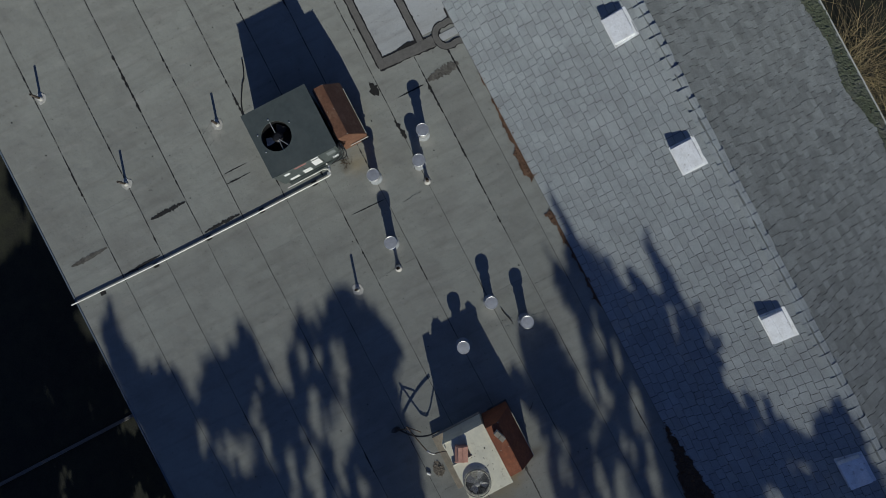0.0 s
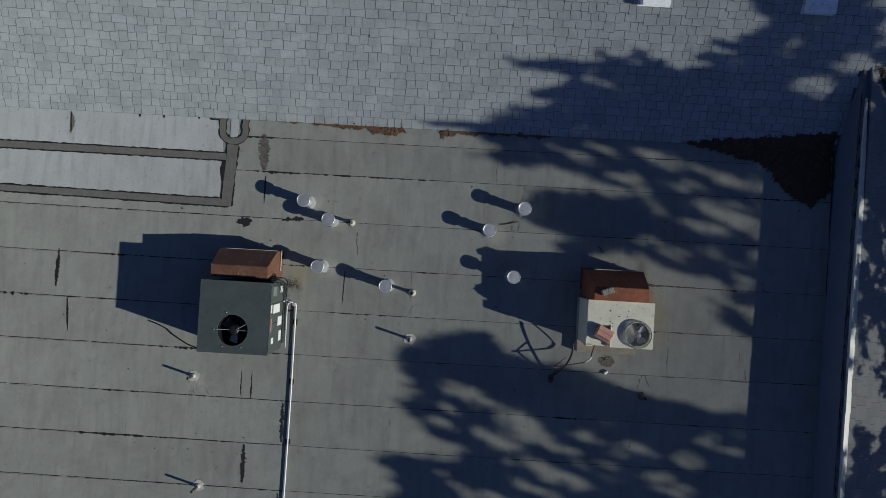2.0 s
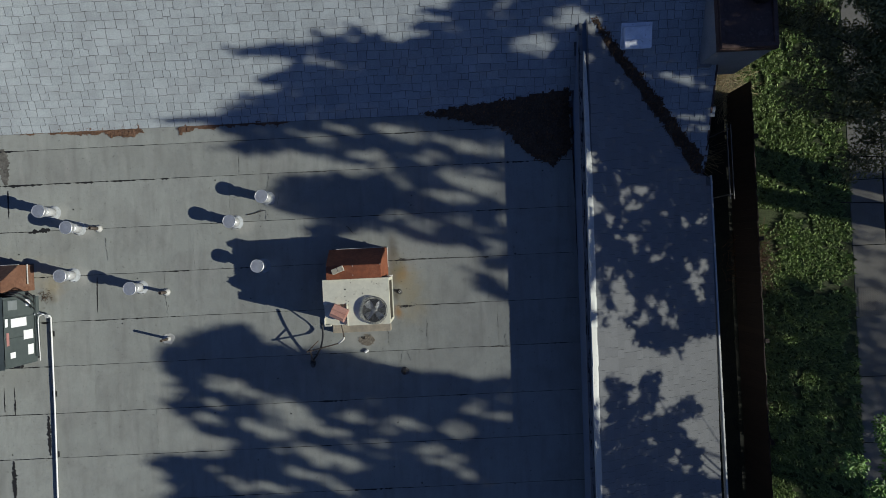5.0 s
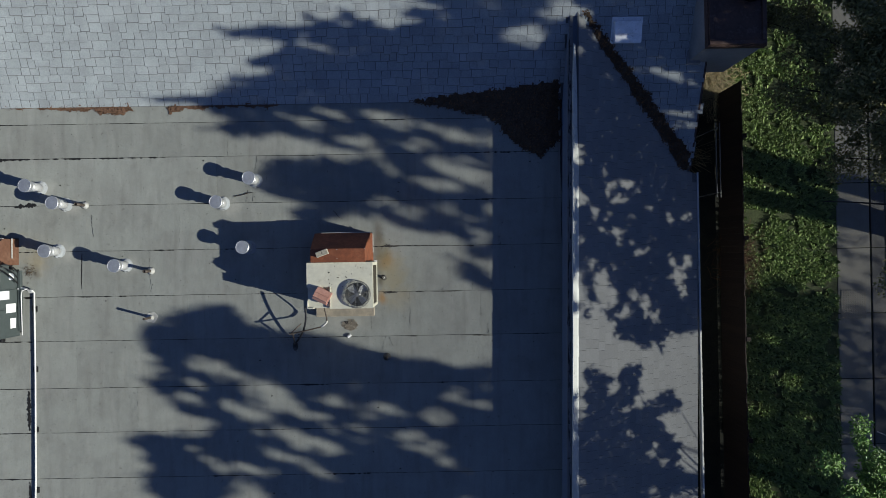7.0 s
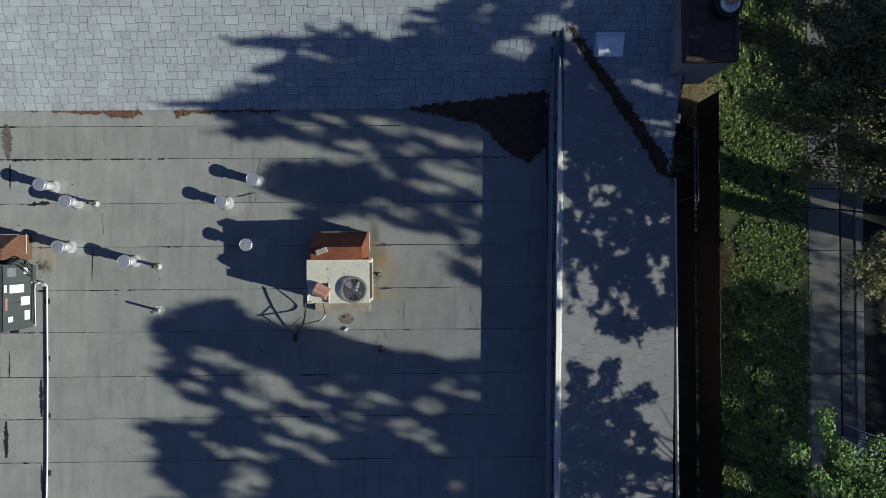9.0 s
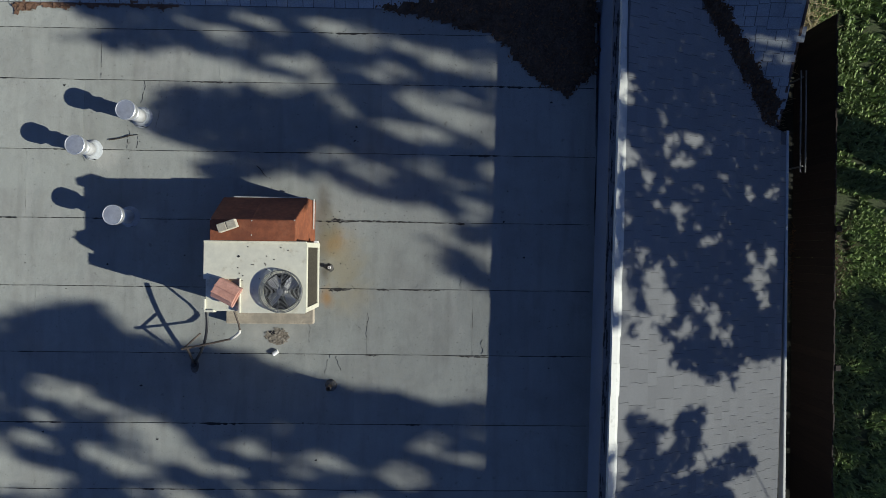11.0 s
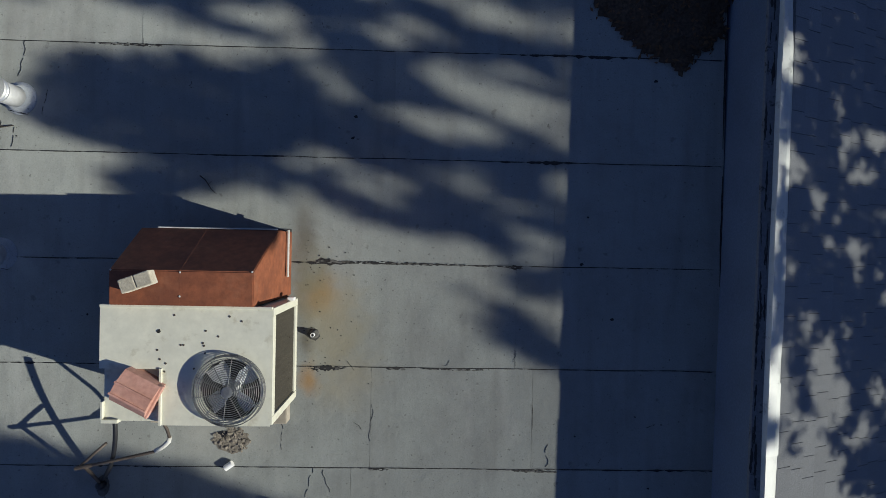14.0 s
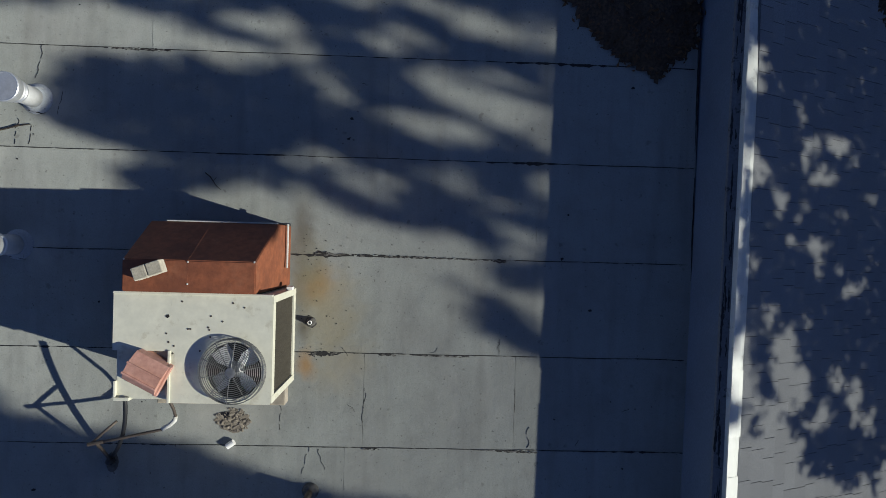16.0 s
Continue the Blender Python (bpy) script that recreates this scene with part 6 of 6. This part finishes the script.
CROWN_B = [((13.97, -6.75, -0.70), tip, 0.42, 0.22) for tip in ((12.50, -4.82, -0.60), (13.28, -4.19, -0.90), (11.94, -5.74, -0.50), (14.17, -4.81, -1.00), (12.88, -5.53, -0.20), (13.77, -5.40, -0.40), (15.08, -5.60, -1.00), (11.70, -6.30, -0.70), (15.44, -6.29, -0.80))]
# Two extra unseen trees, crowns shaped to cast leaf shade on the skirt.
leafy_tree("lawn_tree", 16.2, -0.25, (16.0, -0.5, 3.2), crown_leaves((7.36, 10.25, -2.2, 5.4), skirt_shaded, lambda x, y: skirt_z(x), 2.5, 3.1, 165000, 0.04, 5, (0.1, 0.1)), 14, 5, LEAFOLIVE, "spreading tree with olive leaves over the lawn", 0.2)
leafy_tree("lawn_tree", 13.9, -6.9, (13.9, -6.6, 2.4), crown_leaves((7.36, 10.25, -6.6, -2.2), skirt_shaded, lambda x, y: skirt_z(x), 2.5, 3.0, 76000, 0.04, 6, (0.1, 0.1)), 12, 6, LEAFBRIGHT, "young tree with bright green leaves by the sidewalk", 0.12)
tree("lawn_tree", 17.2, -0.55, (16.2, 0.6, 1.4), CROWN_A, random.Random(5), 230, 0.036, LEAFOLIVE, "spreading tree with olive leaves over the lawn", 0.2, 1.5)
tree("lawn_tree", 14.1, -7.2, (14.0, -6.9, -0.5), CROWN_B, random.Random(6), 220, 0.045, LEAFBRIGHT, "young tree with bright green leaves by the sidewalk", 0.12, 1.35)
# Dense evergreens added out of view to keep the southern ground in shade.
for k, (x, y) in enumerate(((6.5, -9.0), (7.2, -11.2), (8.0, -13.4), (6.0, -14.8))):
    r = random.Random(40 + k)
    limbs = [((x, y, -2.6 + 0.42 * i), (x + 1.5 * math.cos(a), y + 1.5 * math.sin(a), -2.7 + 0.45 * i), 0.5, 0.35) for i in range(14) for a in [r.uniform(0, 6.3)]]
    tree("shade_tree", x, y, (x, y, 3.4), limbs, r, 90, 0.13, LEAF, "unseen dense evergreen added to shade the ground", 0.18)


def blades(name, x0, x1, y0, y1, count, height, mat, seed, label, wide=1.0):
    """Grass: many small bent blades."""
    r = random.Random(seed)
    verts, faces = [], []
    for _ in range(count):
        x, y, a, hgt, w = r.uniform(x0, x1), r.uniform(y0, y1), r.uniform(0, 6.3), height * r.uniform(0.5, 1.3), wide * r.uniform(0.008, 0.02)
        dx, dy = math.cos(a), math.sin(a)
        if noise.noise(Vector((x * 2.3, y * 2.3, seed))) + 0.5 * noise.noise(Vector((x * 7.0, y * 7.0, seed))) < -0.28:
            continue
        n = len(verts)
        verts += [(x - dy * w, y + dx * w, GROUND), (x + dy * w, y - dx * w, GROUND), (x + dx * hgt * 0.8, y + dy * hgt * 0.8, GROUND + hgt)]
        faces.append((n, n + 1, n + 2))
    tagged(raw(name, verts, faces, mat), label, "grass", kind="stuff")


blades("grass", 11.6, 14.25, -7, 6, 42000, 0.085, GRASS, 1, "dense green lawn grass", 2.2)
blades("grass", 10.5, 12.05, 3.05, 6.5, 9000, 0.09, GRASS, 2, "rough grass by the chimney")


def tuft(name, x, y, z, count, length, mat, seed, label, spread=1.0):
    r = random.Random(seed)
    t = thing(name, x, y, z, label, "shrub")
    verts, faces = [], []
    for _ in range(count):
        a, l, w = r.uniform(0, 6.3), length * r.uniform(0.4, 1.1), r.uniform(0.0015, 0.004)
        dx, dy, ox, oy = math.cos(a), math.sin(a), r.gauss(0, 0.1) * spread, r.gauss(0, 0.1) * spread
        line = [(ox + dx * l * f, oy + dy * l * f, l * (1.1 * f - 0.9 * f * f)) for f in (0, 0.5, 1)]
        n = len(verts)
        for px, py, pz in line:
            verts += [(px - dy * w, py + dx * w, pz), (px + dy * w, py - dx * w, pz)]
        faces += [(n, n + 1, n + 3, n + 2), (n + 2, n + 3, n + 5, n + 4)]
    raw("foliage", verts, faces, mat, t)


tuft("dry_grass_clump", 11.3, 3.35, GROUND, 900, 0.55, STRAW, 1, "straw-coloured dry grass clump by the wall", 2.5)
tuft("dry_shrub", 11.95, -0.6, GROUND, 500, 0.4, LEAFDRY, 2, "reddish dry shrub at the lawn's edge", 2.2)
tuft("dry_shrub", 11.9, -1.1, GROUND, 400, 0.35, LEAFDRY, 3, "reddish dry shrub at the lawn's edge", 2.0)
tuft("dry_shrub", 0.5, 10.3, GROUND, 600, 2.0, STRAW, 7, "brown dry shrub behind the far eave", 5.0)
tuft("fern", 10.75, 1.7, GROUND, 160, 0.5, STRAW, 4, "sparse dry fern against the wall", 1.5)

tuft("dry_weeds", -2.5, -0.72, 0.004, 60, 0.05, LITTER, 6, "brown dry weeds beside the duct hood", 0.6)

fe = thing("board_fence", 11.54, -9.0, GROUND, "dark red-brown board fence between wall and lawn", "fence")
y, k = 0.0, 0
while y < 12.0:
    w = 0.135 + rng.uniform(-0.008, 0.008)
    top = 1.14 + rng.uniform(-0.02, 0.02)
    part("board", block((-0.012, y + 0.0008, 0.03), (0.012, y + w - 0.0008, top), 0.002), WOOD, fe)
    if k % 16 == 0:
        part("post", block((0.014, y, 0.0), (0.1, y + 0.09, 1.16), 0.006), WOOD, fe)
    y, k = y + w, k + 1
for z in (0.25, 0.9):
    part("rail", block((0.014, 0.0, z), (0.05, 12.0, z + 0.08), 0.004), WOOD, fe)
hr = thing("handrail", 11.0, 0.6, GROUND, "grey double handrail on thin posts", "handrail")
for dx in (0.0, 0.08):
    part("rail", tube([(dx, 0.0, 1.1), (dx, 1.6, 1.1)], 0.012, 8), GUARD, hr)
for y in (0.1, 1.5):
    part("post", tube([(0.04, y, 0.0), (0.04, y, 1.1)], 0.014, 8), GUARD, hr)
ra = thing("bicycle_rack", 15.6, -5.35, GROUND - 0.1, "white metal lattice rack at the kerb", "rack", turn=-18)
for k in range(6):
    part("bar", tube([(-0.6, 0.07 * k, 0.7), (0.7, 0.07 * k, 0.7)], 0.01, 6), PIPE, ra)
for k in range(7):
    part("cross_bar", tube([(-0.6 + 0.2 * k, 0.0, 0.702), (-0.5 + 0.2 * k, 0.35, 0.702)], 0.009, 6), PIPE, ra)
for x, y in ((-0.6, 0.0), (0.7, 0.0), (-0.6, 0.35), (0.7, 0.35)):
    part("leg", tube([(x, y, 0.0), (x, y, 0.7)], 0.014, 6), PIPE, ra)

# ---- shingles, last ----
m = slope_frame((-14.0, FOOT, 0.0), (1, 0, 0), (0, 1, PITCH))
shingle_slope(south, m, 14.0 + RAKE, (RIDGE_Y - FOOT) * KS - 0.05, lambda p: FOOT - 0.01 < p.y < RIDGE_Y - 0.04 and (p.x < EAST + 0.06 or (p.y > valley_y(max(p.x, VX)) + (0.03 if p.x > VX else -0.08) and p.x < RAKE)), lambda p: 2.0 < p.x < 5.2 and p.y < 3.55, 11)
m = slope_frame((-14.0, LOW_EAVE, south_z(LOW_EAVE)), (1, 0, 0), (0, 1, PITCH))
shingle_slope(south, m, 14.0 + RAKE, (FOOT - LOW_EAVE) * KS, lambda p: p.y < FOOT - 0.01 and (p.x < WEST - 0.1 or (p.x > VX and p.y > valley_y(p.x) + 0.03 and p.x < RAKE)), lambda p: False, 12)
m = slope_frame((RAKE, NORTH_EAVE, ze), (-1, 0, 0), (0, -1, PITCH))
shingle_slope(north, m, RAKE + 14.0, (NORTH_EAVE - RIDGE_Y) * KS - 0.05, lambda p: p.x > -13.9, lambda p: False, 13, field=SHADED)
m = slope_frame((M_EAVE, SOUTH, skirt_z(M_EAVE)), (0, 1, 0), (-1, 0, M_PITCH))
shingle_slope(skirt, m, 10.0, (M_EAVE - CAP_X) * KM, lambda p: p.x > CAP_X + 0.045 and p.y < valley_y(p.x) - 0.03, lambda p: p.x < 9.0 and -2.2 < p.y < 1.2, 14, plain=True)
strip = bmesh.new()
edge_pts = [(RAKE - 0.2, valley_y(RAKE - 0.2) + 0.02), (RAKE, valley_y(RAKE) + 0.02), (RAKE, RIDGE_Y), (RAKE - 0.2, RIDGE_Y)]
strip.faces.new([strip.verts.new((px, py, south_z(py) + 0.005)) for px, py in edge_pts])
part("rake_strip", strip, SHINGLES, south, "shingle strip along the gable edge")
x = -13.9
caps = tagged(part("ridge", tube([(-14.0, RIDGE_Y, RIDGE_Z - 0.03), (RAKE, RIDGE_Y, RIDGE_Z - 0.03)], 0.02, 6), FELT), "ridge line with overlapping shingle caps", "ridge", kind="structure")
bm = bmesh.new()     # curled caps stand proud at their western butts
L, Hh = 0.245, 0.026
v = [bm.verts.new((a, s * d, -abs(d) * PITCH + up + (Hh if a == 0 else 0.003))) for a in (0.0, L) for s, d, up in ((1, 0.1, 0.006), (1, 0.03, 0.012), (-1, 0.03, 0.012), (-1, 0.115, 0.006))]
for i in range(3):
    bm.faces.new((v[i], v[i + 1], v[i + 5], v[i + 4]))
lo = [bm.verts.new((0.0, q.co.y, q.co.z - 0.03)) for q in v[:4]]
for i in range(3):
    bm.faces.new((v[i], lo[i], lo[i + 1], v[i + 1]))
first = part("ridge_cap", bm, SHINGLE, caps)
first.data.materials.append(SLIT)
for p in list(first.data.polygons)[3:]:
    p.material_index = 1
first.location = (x, RIDGE_Y, RIDGE_Z + 0.008)
while x < RAKE - 0.45:
    x += 0.2
    c = new("ridge_cap", first.data)
    c.parent = caps
    c.location = (x, RIDGE_Y + rng.uniform(-0.012, 0.012), RIDGE_Z + 0.006)
    c.scale.z = 1.0 + rng.uniform(-0.15, 0.15) if x < -0.4 else 0.42 + rng.uniform(-0.1, 0.1)

# the skirt and its parapet stand a little askew to the flat roof
askew = Matrix.Translation((EAST, 0, 0)) @ Matrix.Rotation(-0.018, 4, "Z") @ Matrix.Translation((-EAST, 0, 0))
for ob in (parapet, skirt):
    ob.matrix_world = askew
